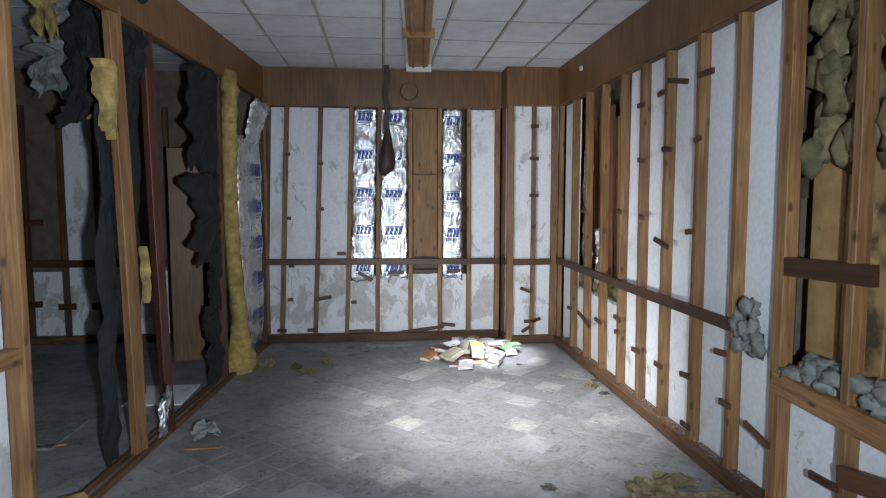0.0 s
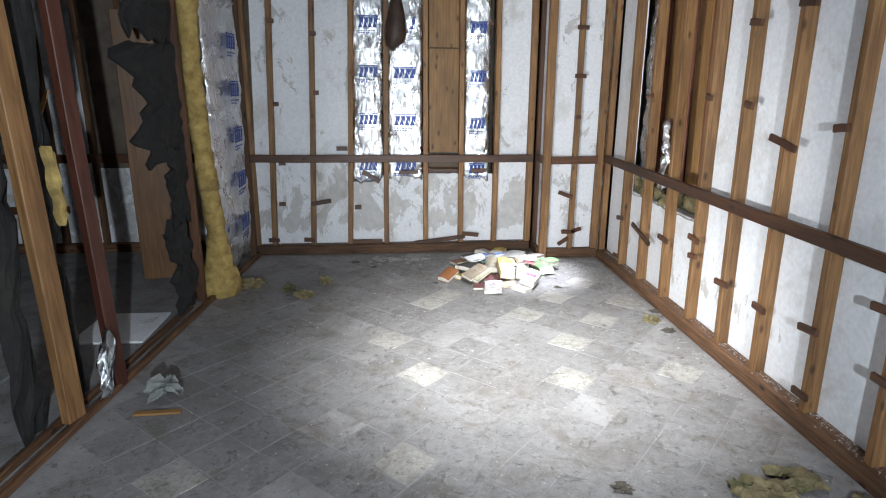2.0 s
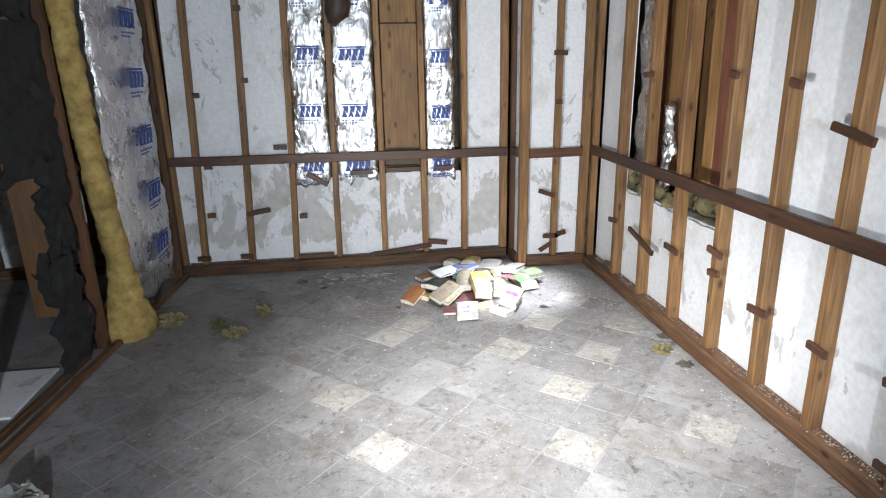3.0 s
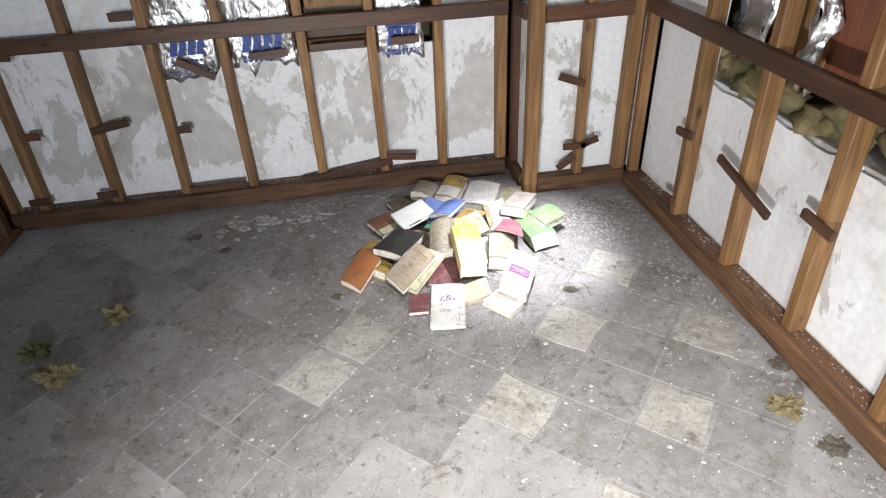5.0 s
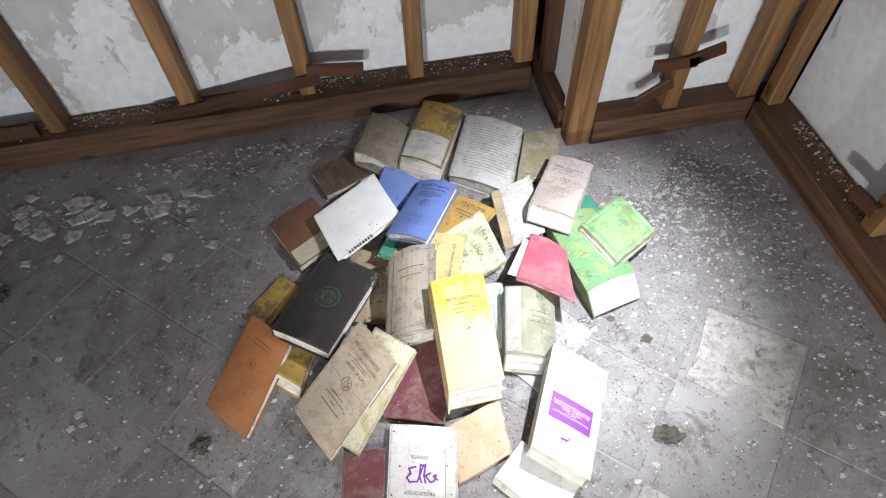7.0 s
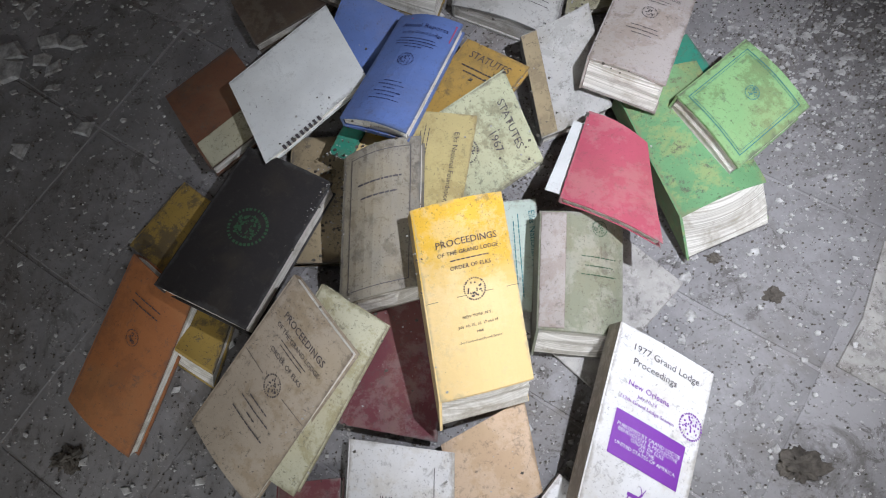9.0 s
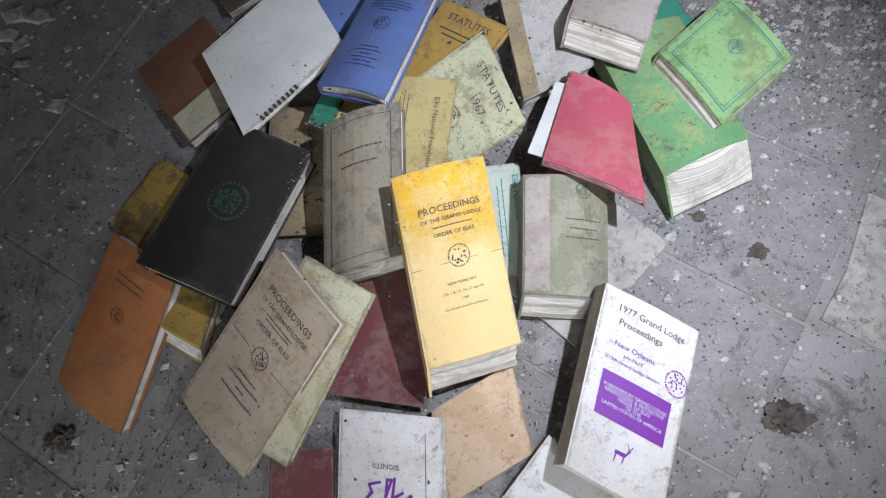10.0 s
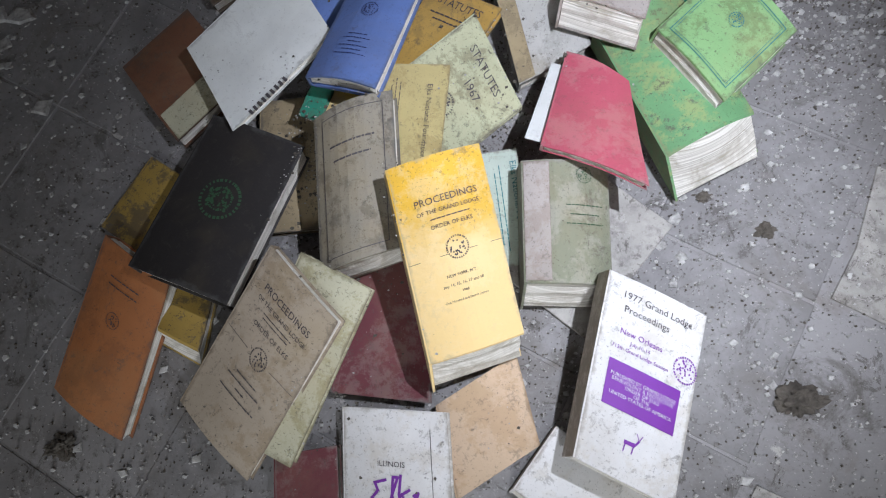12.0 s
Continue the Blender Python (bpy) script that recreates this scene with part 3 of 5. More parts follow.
for k in range(5):
    zc = 0.45 + 0.36 * k
    bm = bmesh.new()
    zigzag_print(bm, (left_line(6.4) + 0.1, 6.45, zc), (0, 1, 0), (1, 0, 0), 0.26, 0.1)
    part("printed_mark", bm, PRINT, fb)
sheet("foil_batt", lp(6.2, 2.15, 0.03), (0.08, 1, 0), (0.25, 0, 1), 0.6, 0.45, FOIL, left, 0.004, (0.2, 0.2, 0.1, 0.1), 0.05, 0.04, 14, 14, 78, "", True)
sheet("insulation_tuft", lp(4.12, 0.95, 0.02), (0.1, 1, 0), (0, -0.1, 1), 0.07, 0.42, YELLOW, left, 0.03, (0.5, 0.5, 0.1, 0.3), 0.02, 0.02, 5, 8, 81)
sheet("insulation_tuft", lp(3.8, 1.95, -0.05), (0.1, 1, 0), (0, 0, 1), 0.16, 0.45, YELLOW, left, 0.05, (0.3, 0.3, 0.2, 0.0), 0.04, 0.03, 6, 8, 82)
# the stretch of the partition by the entrance
for y in (3.02, 2.55, 2.08, 1.6, 1.1, 0.6, 0.1, -0.4, -0.9):
    board("stud", lp(y, 0.04, 0.0), lp(y, 2.7, 0.0), 0.05, 0.085, STUD, left, (1, 0, 0), 0.005)
sheet("drywall_panel", lp(2.57, 0.05, -0.08), (0.08, 1, 0), (0, 0, 1), 0.47, 2.6, DRY, left, 0.012, seed=91)
sheet("drywall_panel", lp(-2.0, 0.05, -0.08), (0.08, 1, 0), (0, 0, 1), 4.56, 2.6, DRY, left, 0.012, seed=92, nx=20)
board("rail", lp(2.57, 0.93, 0.0), lp(3.0, 0.93, 0.0), 0.075, 0.07, STUD, left, (1, 0, 0))
board("brace", lp(2.0, 0.5, 0.03), lp(2.57, 0.93, 0.03), 0.09, 0.05, STUD, left, (1, 0, 0))
board("sole_plate", lp(-2.0, 0.02, 0.0), lp(3.0, 0.02, 0.0), 0.04, 0.09, PLATE, left, (1, 0, 0))
nb2 = sheet("foil_batt", lp(2.1, 0.1, -0.06), (0.08, 1, 0), (0, 0, 1), 0.43, 2.5, FOIL, left, 0.004, (0.03, 0.03, 0.02, 0.0), 0.05, 0.02, 14, 50, 93, "", True)

for k in range(6):
    zc = 0.4 + 0.38 * k
    bm = bmesh.new()
    zigzag_print(bm, (left_line(2.3) + 0.014, 2.3, zc), (0, 1, 0), (1, 0, 0), 0.22, 0.09)
    part("printed_mark", bm, PRINT, nb2)

# the next room
nxt = setting("wall_next_room", "stripped drywall walls of the dark next room")
NY = 7.2
part("sheathing", box((-5.3, -2.3, 0), (-5.15, 7.35, 3.1)), SHEATH, nxt)
for i, x in enumerate([-5.0, -4.55, -4.2, -3.8, -3.42, -3.05, -2.68, -2.3, -1.92, -1.56]):
    board("stud", (x, NY + 0.03, 0.085), (x, NY + 0.03, SOFFIT), 0.05, 0.06, PLATE, nxt)
    if x < -1.6:
        lowtop = 0.8 if i % 4 in (2, 3) else SOFFIT
        sheet("drywall_panel", (x, NY + 0.09, 0.06), (1, 0, 0), (0, 0, 1), 0.36, lowtop - 0.06, DRY, nxt, 0.012, seed=101 + i)
board("rail", (-5.1, NY - 0.01, 0.9), (-1.45, NY - 0.01, 0.9), 0.08, 0.03, RAIL, nxt)
board("sole_plate", (-5.1, NY + 0.03, 0.04), (-1.4, NY + 0.03, 0.04), 0.08, 0.09, PLATE, nxt)
board("panel", (-1.83, 6.3, 0.02), (-1.83, 6.3, 2.1), 0.29, 0.03, PANEL, nxt, (0.2, -0.98, 0), label="brown plywood panel standing in the next room")
# unseen wall, added to close the room against outside light
tagged(link("wall_back", box((-5.3, -2.4, 0), (2.42, -2.25, 3.1)), DRY), "unseen plain pale wall closing the room behind the entrance", "wall", "", "structure")

# outside the side wall
out = tagged(link("ground", box((2.42, -60, -0.2), (120, 70, -0.12)), SHEATH), "bare ground outside the wall", "ground", "", "structure")
bm = bmesh.new()
for j in range(34):
    for i in range(48):
        y = 0.4 + 0.215 * i + (0.107 if j % 2 else 0)
        cuboid(bm, (4.2, y, -0.12 + 0.075 * j), (4.3, y + 0.205, -0.12 + 0.075 * j + 0.065))
nb = link("wall_brick_outside", bm, BRICK)
tagged(nb, "red brick garden wall seen through the slit", "wall", "", "structure")

# ---- lamps and hanging things ----
lamp = thing("ceiling_light", "brown strip light fitting along the white ceiling", "lamp")
part("housing", box((0.36, 1.2, 2.955), (0.56, 6.5, ROOF - 0.005), 0.006), BRASS, lamp)
part("tray", box((0.33, 1.2, 2.985), (0.59, 6.5, 2.997), 0.002), METALW, lamp)
for x in (0.405, 0.515):
    bm = bmesh.new()
    bmesh.ops.create_cone(bm, cap_ends=True, segments=12, radius1=0.016, radius2=0.016, depth=5.1, matrix=pose(x, 3.85, 2.938, 90))
    part("tube", bm, BRASS, lamp)
for y in (6.51, 5.2, 3.9, 2.6):
    part("end_cap", box((0.33, y - 0.012, 2.91), (0.59, y + 0.02, ROOF - 0.006), 0.005), METALW if y > 6 else BRASS, lamp)

lamp.matrix_basis = Matrix.Translation((0.46, 6.5, 0)) @ Matrix.Rotation(radians(-3.3), 4, "Z") @ Matrix.Translation((-0.46, -6.5, 0))

cord = thing("hanging_fitting", "dark broken lamp fitting hanging on a cord from the ceiling", "lamp")
bm = bmesh.new()
for k in range(14):
    z0 = ROOF - 0.72 * k / 14
    dx = 0.012 * math.sin(k * 0.9)
    cuboid(bm, (0.102 + dx, 6.79, z0 - 0.055), (0.162 + dx, 6.82, z0))
part("cord", bm, DARKTHING, cord)
bm = bmesh.new()
prof = [(2.42, 0.02), (2.32, 0.045), (2.2, 0.08), (2.08, 0.115), (1.97, 0.125), (1.9, 0.1), (1.87, 0.03)]
rings = []
for z, r in prof:
    rings.append([bm.verts.new((0.135 + 0.75 * r * math.cos(a) - 0.02 * (2.3 - z), 6.81 + 0.6 * r * math.sin(a), z + 0.02 * math.cos(a))) for a in [k * math.tau / 12 for k in range(12)]])
for a, b in zip(rings, rings[1:]):
    for i in range(12):
        bm.faces.new((a[i], a[(i + 1) % 12], b[(i + 1) % 12], b[i]))
bm.faces.new(rings[0][::-1])
bm.faces.new(rings[-1])
bmesh.ops.recalc_face_normals(bm, faces=bm.faces)
part("shade", bm, DARKTHING, cord, "dark brown drooping shade", True)
sheet("torn_flap", (0.17, 6.79, 1.98), (1, 0.2, 0), (-0.15, 0, 1), 0.06, 0.3, REDPOST, cord, 0.01, (0.2, 0.3, 0.2, 0.5), 0.01, 0.01, 4, 8, 5)
disc = bmesh.new()
bmesh.ops.create_cone(disc, cap_ends=True, segments=20, radius1=0.1, radius2=0.09, depth=0.03, matrix=pose(0.38, FAR - 0.026, 2.79, 90))
tagged(link("wall_disc", disc, PANEL), "round brown wooden cover on the panelling", "wall cover")
knob = bmesh.new()
bmesh.ops.create_cone(knob, cap_ends=True, segments=14, radius1=0.025, radius2=0.02, depth=0.02, matrix=pose(RIGHT - 0.016, 5.95, 2.86, 0, 90))
part("cap", knob, METALW, bpy.data.objects["trim_soffit_right"])

# short ends of furring strips left on the studs
for y, z, ln in ((5.78, 0.46, 0.34), (4.58, 0.46, 0.13), (4.2, 0.45, 0.1), (3.82, 0.49, 0.12), (3.44, 0.74, 0.1), (3.37, 0.46, 0.1), (4.95, 0.52, 0.09), (4.6, 2.31, 0.1),
                 (4.57, 1.9, 0.1), (4.17, 1.95, 0.12), (4.21, 1.31, 0.2), (3.83, 1.41, 0.08), (3.77, 1.98, 0.06), (4.97, 1.51, 0.06), (4.54, 1.48, 0.07), (4.04, 2.38, 0.24),
                 (3.7, 2.36, 0.16), (4.28, 2.34, 0.07), (3.08, 0.4, 0.2), (2.6, 0.38, 0.16), (5.39, 0.52, 0.14), (4.96, 0.63, 0.12), (6.225, 0.49, 0.11), (6.26, 0.15, 0.08), (3.8, 0.17, 0.1), (5.84, 1.5, 0.1)):
    t = rnd.uniform(-0.015, 0.015) if ln < 0.2 else 0.22 * ln
    board("furring_end", (RIGHT + 0.0, y - ln / 2, z - t / 2), (RIGHT + 0.0, y + ln / 2, z + t / 2), 0.036, 0.02, RAIL, right, (-1, 0, 0))
for x, z, ln, t in ((-0.59, 0.5, 0.18, 0.03), (-0.17, 0.115, 0.28, 0.0), (0.23, 0.78, 0.18, 0.01), (0.89, 0.79, 0.14, 0.0), (0.52, 0.12, 0.5, 0.06), (0.82, 0.17, 0.16, -0.02), (-0.95, 0.49, 0.06, 0), (-0.93, 0.87, 0.06, 0),
                    (-0.38, 1.0, 0.1, 0), (-0.12, 0.74, 0.16, -0.09), (0.56, 0.79, 0.26, 0.0), (-0.25, 0.45, 0.06, 0), (-0.95, 1.4, 0.05, 0), (-0.59, 1.5, 0.05, 0), (-0.95, 2.1, 0.06, 0), (-0.59, 2.0, 0.05, 0), (-0.72, 0.14, 0.1, 0), (-1.05, 0.14, 0.1, 0), (0.98, 2.1, 0.05, 0)):
    board("furring_end", (x - ln / 2, FAR + 0.004, z - t / 2), (x + ln / 2, FAR + 0.004, z + t / 2), 0.038, 0.016, RAIL, far)
for x, z, ln, t in ((1.66, 0.6, 0.13, -0.05), (1.7, 0.25, 0.12, 0.0), (1.78, 0.265, 0.09, 0.03), (1.66, 0.16, 0.09, 0.06), (1.735, 1.65, 0.1, 0), (1.735, 2.05, 0.1, 0), (1.735, 1.3, 0.05, 0), (1.735, 2.4, 0.09, 0)):
    board("furring_end", (x - ln / 2, JY - 0.002, z - t / 2), (x + ln / 2, JY - 0.002, z + t / 2), 0.036, 0.014, RAIL, jog)
for x, z in ((-4.3, 1.3), (-3.75, 0.45), (-3.4, 0.42), (-3.05, 0.42), (-3.7, 1.35), (-3.9, 2.0)):
    board("furring_end", (x - 0.09, NY - 0.012, z), (x + 0.09, NY - 0.012, z), 0.07, 0.02, RAIL, nxt)

# torn insulation hanging in the next room
for k, (x, y, z, w, h, mat_h, lab) in enumerate(((-2.1, 4.5, 2.05, 0.5, 0.98, BLACK, "black tar paper hanging torn from the ceiling"), (-1.75, 4.25, 2.2, 0.4, 0.82, BLACK, "black tar paper hanging torn from the ceiling"),
                                                 (-1.95, 4.0, 2.5, 0.18, 0.52, YELLOW, "yellow glass wool hanging from the ceiling"), (-2.5, 4.9, 2.3, 0.5, 0.72, GREYWOOL, "grey glass wool hanging from the ceiling"))):
    hung = thing("hanging_insulation", lab, "insulation", "torn insulation in the next room")
    sheet("strip", (x, y, z), (1, 0.35, 0), (0.05, -0.05, 1), w, h, mat_h, hung, 0.02, (0.35, 0.35, 0.3, 0.0), 0.08, 0.08, 10, 16, 140 + k, "", False)
for k, (a, b) in enumerate((((-1.78, 4.3, 2.12), (-1.6, 4.34, 2.28)), ((-1.7, 4.6, 1.35), (-1.62, 4.62, 1.55)))):
    sl = thing("lath_splinter", "thin pale splinter of lath among the torn boards", "lath", "splinters")
    board("lath", a, b, 0.02, 0.008, PLY, sl)

# scraps on the floor of the next room and beside the partition
scrap = thing("floor_board_scrap", "dusty grey board lying on the floor", "board")
part("board", box((-2.5, 4.2, 0.002), (-2.05, 4.7, 0.02), 0.002), GREYWOOL, scrap)
lath = thing("floor_lath", "thin pale lath lying on the floor", "lath")
board("lath", (-2.45, 4.13, 0.012), (-2.0, 4.28, 0.012), 0.03, 0.016, PLY, lath, (0, 0, 1))
scrap2 = thing("floor_board_scrap", "pale drywall offcut lying by the partition", "board")
part("board", box((-1.95, 5.0, 0.002), (-1.5, 5.5, 0.016), 0.002), DRY, scrap2)
star = thing("foil_scrap", "crumpled foil and paper scrap on the floor", "scrap")
for k, (dx, dy, r) in enumerate(((0, 0, 20), (0.06, 0.05, 100), (-0.02, 0.04, -40))):
    ob = sheet("foil", (-0.09, -0.06, 0), (1, 0, 0), (0, 0.75, 0.5), 0.2, 0.16, FOIL if k else GREYWOOL, star, 0.003, (0.5, 0.5, 0.5, 0.5), 0.03, 0.05, 8, 8, 150 + k)
    ob.matrix_basis = pose(-1.12 + dx, 4.25 + dy, 0.02, 0, 0, r)
board("lath", (-1.2, 4.12, 0.012), (-0.98, 4.13, 0.012), 0.035, 0.012, PLY, star, (0, 0, 1))
fold = thing("foil_strip", "folded foil strip leaning on the post", "scrap")
sheet("foil", (left_line(4.3) + 0.03, 4.18, 0.035), (0.1, 1, 0), (0.1, 0.1, 1), 0.14, 0.36, FOIL, fold, 0.004, (0.3, 0.5, 0.1, 0.6), 0.03, 0.03, 8, 12, 160, "", True)
clump = thing("insulation_clump", "yellow-brown glass wool torn loose on the floor", "insulation")
bm = bmesh.new()
for k in range(130):
    a, r = rnd.uniform(0, math.tau), rnd.uniform(0, 1) ** 0.6
    lump(bm, (1.62 + 0.36 * r * math.cos(a), 2.95 + 0.5 * r * math.sin(a), 0.018), (rnd.uniform(0.02, 0.075), rnd.uniform(0.02, 0.075), rnd.uniform(0.01, 0.035)), 170 + k, 2, 0.7)
tagged(part("wool", bm, DIRTWOOL, clump), "", "", "", "stuff")
cream = thing("wool_tuft", "small cream tuft of wool on the plate", "insulation")
part("wool", lump(bmesh.new(), (left_line(3.35) + 0.02, 3.35, 0.06), (0.07, 0.06, 0.035), 211, 2, 0.8), YELLOW, cream)
for k, (x, y, s) in enumerate(((-0.48, 6.11, 0.05), (-0.27, 6.69, 0.03), (-0.1, 6.53, 0.022), (-0.75, 5.95, 0.05), (-0.62, 5.8, 0.06), (1.96, 5.3, 0.035), (1.85, 5.12, 0.05), (1.9, 4.95, 0.04), (0.6, 3.2, 0.03), (0.55, 2.55, 0.03), (-1.05, 6.05, 0.08), (1.0, 3.4, 0.035), (1.05, 2.9, 0.05), (1.39, 5.872, 0.024), (1.432, 6.092, 0.012), (1.37, 6.16, 0.01), (0.42, 6.05, 0.02))):
    clod = thing("dirt_clod", "brown clod of dirt and wool on the floor", "dirt", "clods on the floor")
    part("clod", lump(bmesh.new(), (x, y, s * 0.1), (s, s * 0.75, s * (0.75 if s > 0.04 else 0.3)), 220 + k, 4, 0.75), DIRTWOOL if s > 0.045 else DIRT, clod)

# ---- books ----


def page_material():
    """Edges of many leaves, yellowed and dirty."""
    m, t, b = nodes_of("book_pages")
    v = coords(t, (5, 5, 900))
    leaf = noise_at(t, v, 1.0, 2, 0.5)
    c = ramp(t, leaf, [(0.3, (0.42, 0.39, 0.33)), (0.6, (0.74, 0.71, 0.65))])
    w = coords(t, (1, 1, 1))
    c = mix(t, ramp(t, noise_at(t, w, 22, 7, 0.7, 0.4), [(0.5, 0.0), (0.68, 0.75)]), c, (0.3, 0.26, 0.19))
    t.links.new(c, b.inputs["Base Color"])
    b.inputs["Roughness"].default_value = 0.9
    bump(t, b, leaf, 0.6, 0.002)
    return m


PAGES = page_material()


def cover_material(name, colour, wear, dirt=0.5, foot_sheen=None):
    """Printed cover board: faded, scuffed and specked with dirt, with a painted sheen if given."""
    m, t, b = nodes_of(name)
    v = coords(t, (1, 1, 1))
    c = ramp(t, noise_at(t, v, 9, 5, 0.6), [(0.3, tuple(k * 0.78 for k in colour)), (0.7, colour)])
    c = mix(t, ramp(t, noise_at(t, v, 17, 9, 0.76, 0.15), [(0.5, 0.0), (0.57, dirt)]), c, wear)
    c = mix(t, ramp(t, noise_at(t, v, 70, 8, 0.78, 0.4), [(0.57, 0.0), (0.63, dirt)]), c, (0.1, 0.09, 0.075))
    # fine specks of soil
    c = mix(t, ramp(t, noise_at(t, v, 240, 5, 0.7), [(0.6, 0.0), (0.66, min(0.85, dirt * 1.3))]), c, (0.06, 0.052, 0.045))
    c = mix(t, ramp(t, noise_at(t, v, 24, 9, 0.8, 0.3), [(0.58, 0.0), (0.64, min(0.8, dirt * 1.1))]), c, (0.09, 0.078, 0.062))
    # yellowed patches
    c = mix(t, ramp(t, noise_at(t, v, 6, 6, 0.65, 0.4), [(0.5, 0.0), (0.72, 0.55 * dirt)]), c, (0.34, 0.26, 0.13))
    gen = t.nodes.new("ShaderNodeTexCoord")
    sep = t.nodes.new("ShaderNodeSeparateXYZ")
    t.links.new(gen.outputs["Generated"], sep.inputs[0])
    if foot_sheen:
        # pale light sheen painted into the colour towards the foot, with a wavy edge
        sheen_edge = t.nodes.new("ShaderNodeMath")
        sheen_edge.operation = "MULTIPLY_ADD"
        t.links.new(noise_at(t, v, 14, 6, 0.6, 0.5), sheen_edge.inputs[0])
        sheen_edge.inputs[1].default_value = 0.5
        t.links.new(sep.outputs[1], sheen_edge.inputs[2])
        c = mix(t, ramp(t, sheen_edge.outputs[0], [(0.78, 0.8), (1.02, 0.0)]), c, foot_sheen)
    # rubbed and soiled edges
    edges = []
    for axis in (0, 1):
        k = t.nodes.new("ShaderNodeMath")
        k.operation = "SUBTRACT"
        t.links.new(sep.outputs[axis], k.inputs[0])
        k.inputs[1].default_value = 0.5
        k2 = t.nodes.new("ShaderNodeMath")
        k2.operation = "ABSOLUTE"
        t.links.new(k.outputs[0], k2.inputs[0])
        edges.append(k2.outputs[0])
    far_out = t.nodes.new("ShaderNodeMath")
    far_out.operation = "MAXIMUM"
    t.links.new(edges[0], far_out.inputs[0])
    t.links.new(edges[1], far_out.inputs[1])
    add = t.nodes.new("ShaderNodeMath")
    add.operation = "MULTIPLY_ADD"
    t.links.new(noise_at(t, v, 45, 6, 0.7), add.inputs[0])
    add.inputs[1].default_value = 0.16
    t.links.new(far_out.outputs[0], add.inputs[2])
    c = mix(t, ramp(t, add.outputs[0], [(0.55, 0.0), (0.585, 0.85)]), c, tuple(0.55 * k + 0.05 for k in wear))
    t.links.new(c, b.inputs["Base Color"])
    b.inputs["Roughness"].default_value = 0.74
    bump(t, b, noise_at(t, v, 45, 7, 0.7), 0.4, 0.003)
    return m


INK = plain("ink_dark", (0.075, 0.065, 0.07), 0.7)
PURPLE = plain("ink_purple", (0.2, 0.035, 0.36), 0.6)
WHITEINK = plain("ink_white", (0.75, 0.72, 0.8), 0.6)
TEALINK = plain("ink_teal", (0.03, 0.18, 0.2), 0.6)
GREENINK = plain("ink_green", (0.03, 0.09, 0.04), 0.6)
BLUEINK = plain("ink_blue", (0.02, 0.03, 0.12), 0.6)


class Book:
    """One worn paperback: pages between a front cover, a back cover and a spine."""

    def __init__(self, name, w, l, h, slump, bend, cover, label, group="heap of books", front=True, slide=0.0, taper=0.0):
        self.w, self.l, self.h, self.slump, self.bend = w, l, h, math.tan(radians(slump)), bend
        self.slide, self.taper = slide, taper
        self.top = thing(name, label, "book", group)
        self.cover = cover
        ct = min(0.0025, h * 0.15)
        inset = 0.0035
        self.slab("page_block", -w / 2 + 0.002, w / 2 - inset, -l / 2 + inset, l / 2 - inset, ct, h - ct, PAGES, pages=True)
        self.slab("back_cover", -w / 2, w / 2, -l / 2, l / 2, 0, ct, cover)
        if front:
            self.front = self.slab("front_cover", -w / 2, w / 2, -l / 2, l / 2, h - ct, h, cover)
        self.slab("spine", -w / 2 - 0.002, -w / 2 + 0.0015, -l / 2, l / 2, 0.0005, h - 0.0003, cover)

    def at(self, u, v):
        """Height of the bent book over its flat shape, and the slumped place."""
        a, b, c, d = self.bend
        r, s = u / self.w + 0.5, v / self.l + 0.5
        lift = a * r * r + b * (1 - s) ** 2 + c * math.sin(math.pi * r) + d * r * r * s * s
        return Vector((u * (1 - self.taper * (s - 0.5)), v + u * self.slump, lift))

    def slab(self, name, u0, u1, v0, v1, z0, z1, material, pages=False, parent=None):
        bm = bmesh.new()
        n = 9
        rim = []
        rn = random.Random(int(1e5 * self.w + 1e4 * self.l))
        layers = [0, 1] if not pages else [0, 0.2, 0.4, 0.6, 0.8, 1]
        for f in layers:
            e = rn.uniform(-0.0025, 0.0015) if pages else 0
            z = z0 + (z1 - z0) * f
            grid = []
            for j in range(n + 1):
                row = []
                for i in range(n + 1):
                    u, v = u0 + (u1 + e - u0) * i / n, v0 + e + (v1 - v0 - 2 * e) * j / n
                    p = self.at(u, v)
                    wob = 0.0 if pages else 0.0005 * noise.noise((u * 40, v * 40, self.w * 90))
                    lift = p.z * (z / self.h) ** 0.7 if self.h > 0.012 else p.z
                    row.append(bm.verts.new((p.x, p.y + self.slide * (z / self.h - 1) * (0.8 if name == "back_cover" else 1.0) * max(0.0, 1 - 1.6 * (v / self.l + 0.5)), z + lift + wob)))
                grid.append(row)
            rim.append(grid)
        for g, flip in ((rim[0], True), (rim[-1], False)):
            for j in range(n):
                for i in range(n):
                    q = (g[j][i], g[j][i + 1], g[j + 1][i + 1], g[j + 1][i])
                    bm.faces.new(q[::-1] if flip else q)
        loop = [(0, i) for i in range(n + 1)] + [(j, n) for j in range(1, n + 1)] + [(n, i) for i in range(n - 1, -1, -1)] + [(j, 0) for j in range(n - 1, 0, -1)]
        for g0, g1 in zip(rim, rim[1:]):
            for (j0, i0), (j1, i1) in zip(loop, loop[1:] + loop[:1]):
                bm.faces.new((g0[j0][i0], g0[j1][i1], g1[j1][i1], g1[j0][i0]))
        return part(name, bm, material, parent or self.top)

    def drape(self, me_or_bm, material, name, u, v, turn=0.0, lift=0.0011):
        """Lays flat print on the front cover."""
        me = me_or_bm
        c, s = math.cos(radians(turn)), math.sin(radians(turn))
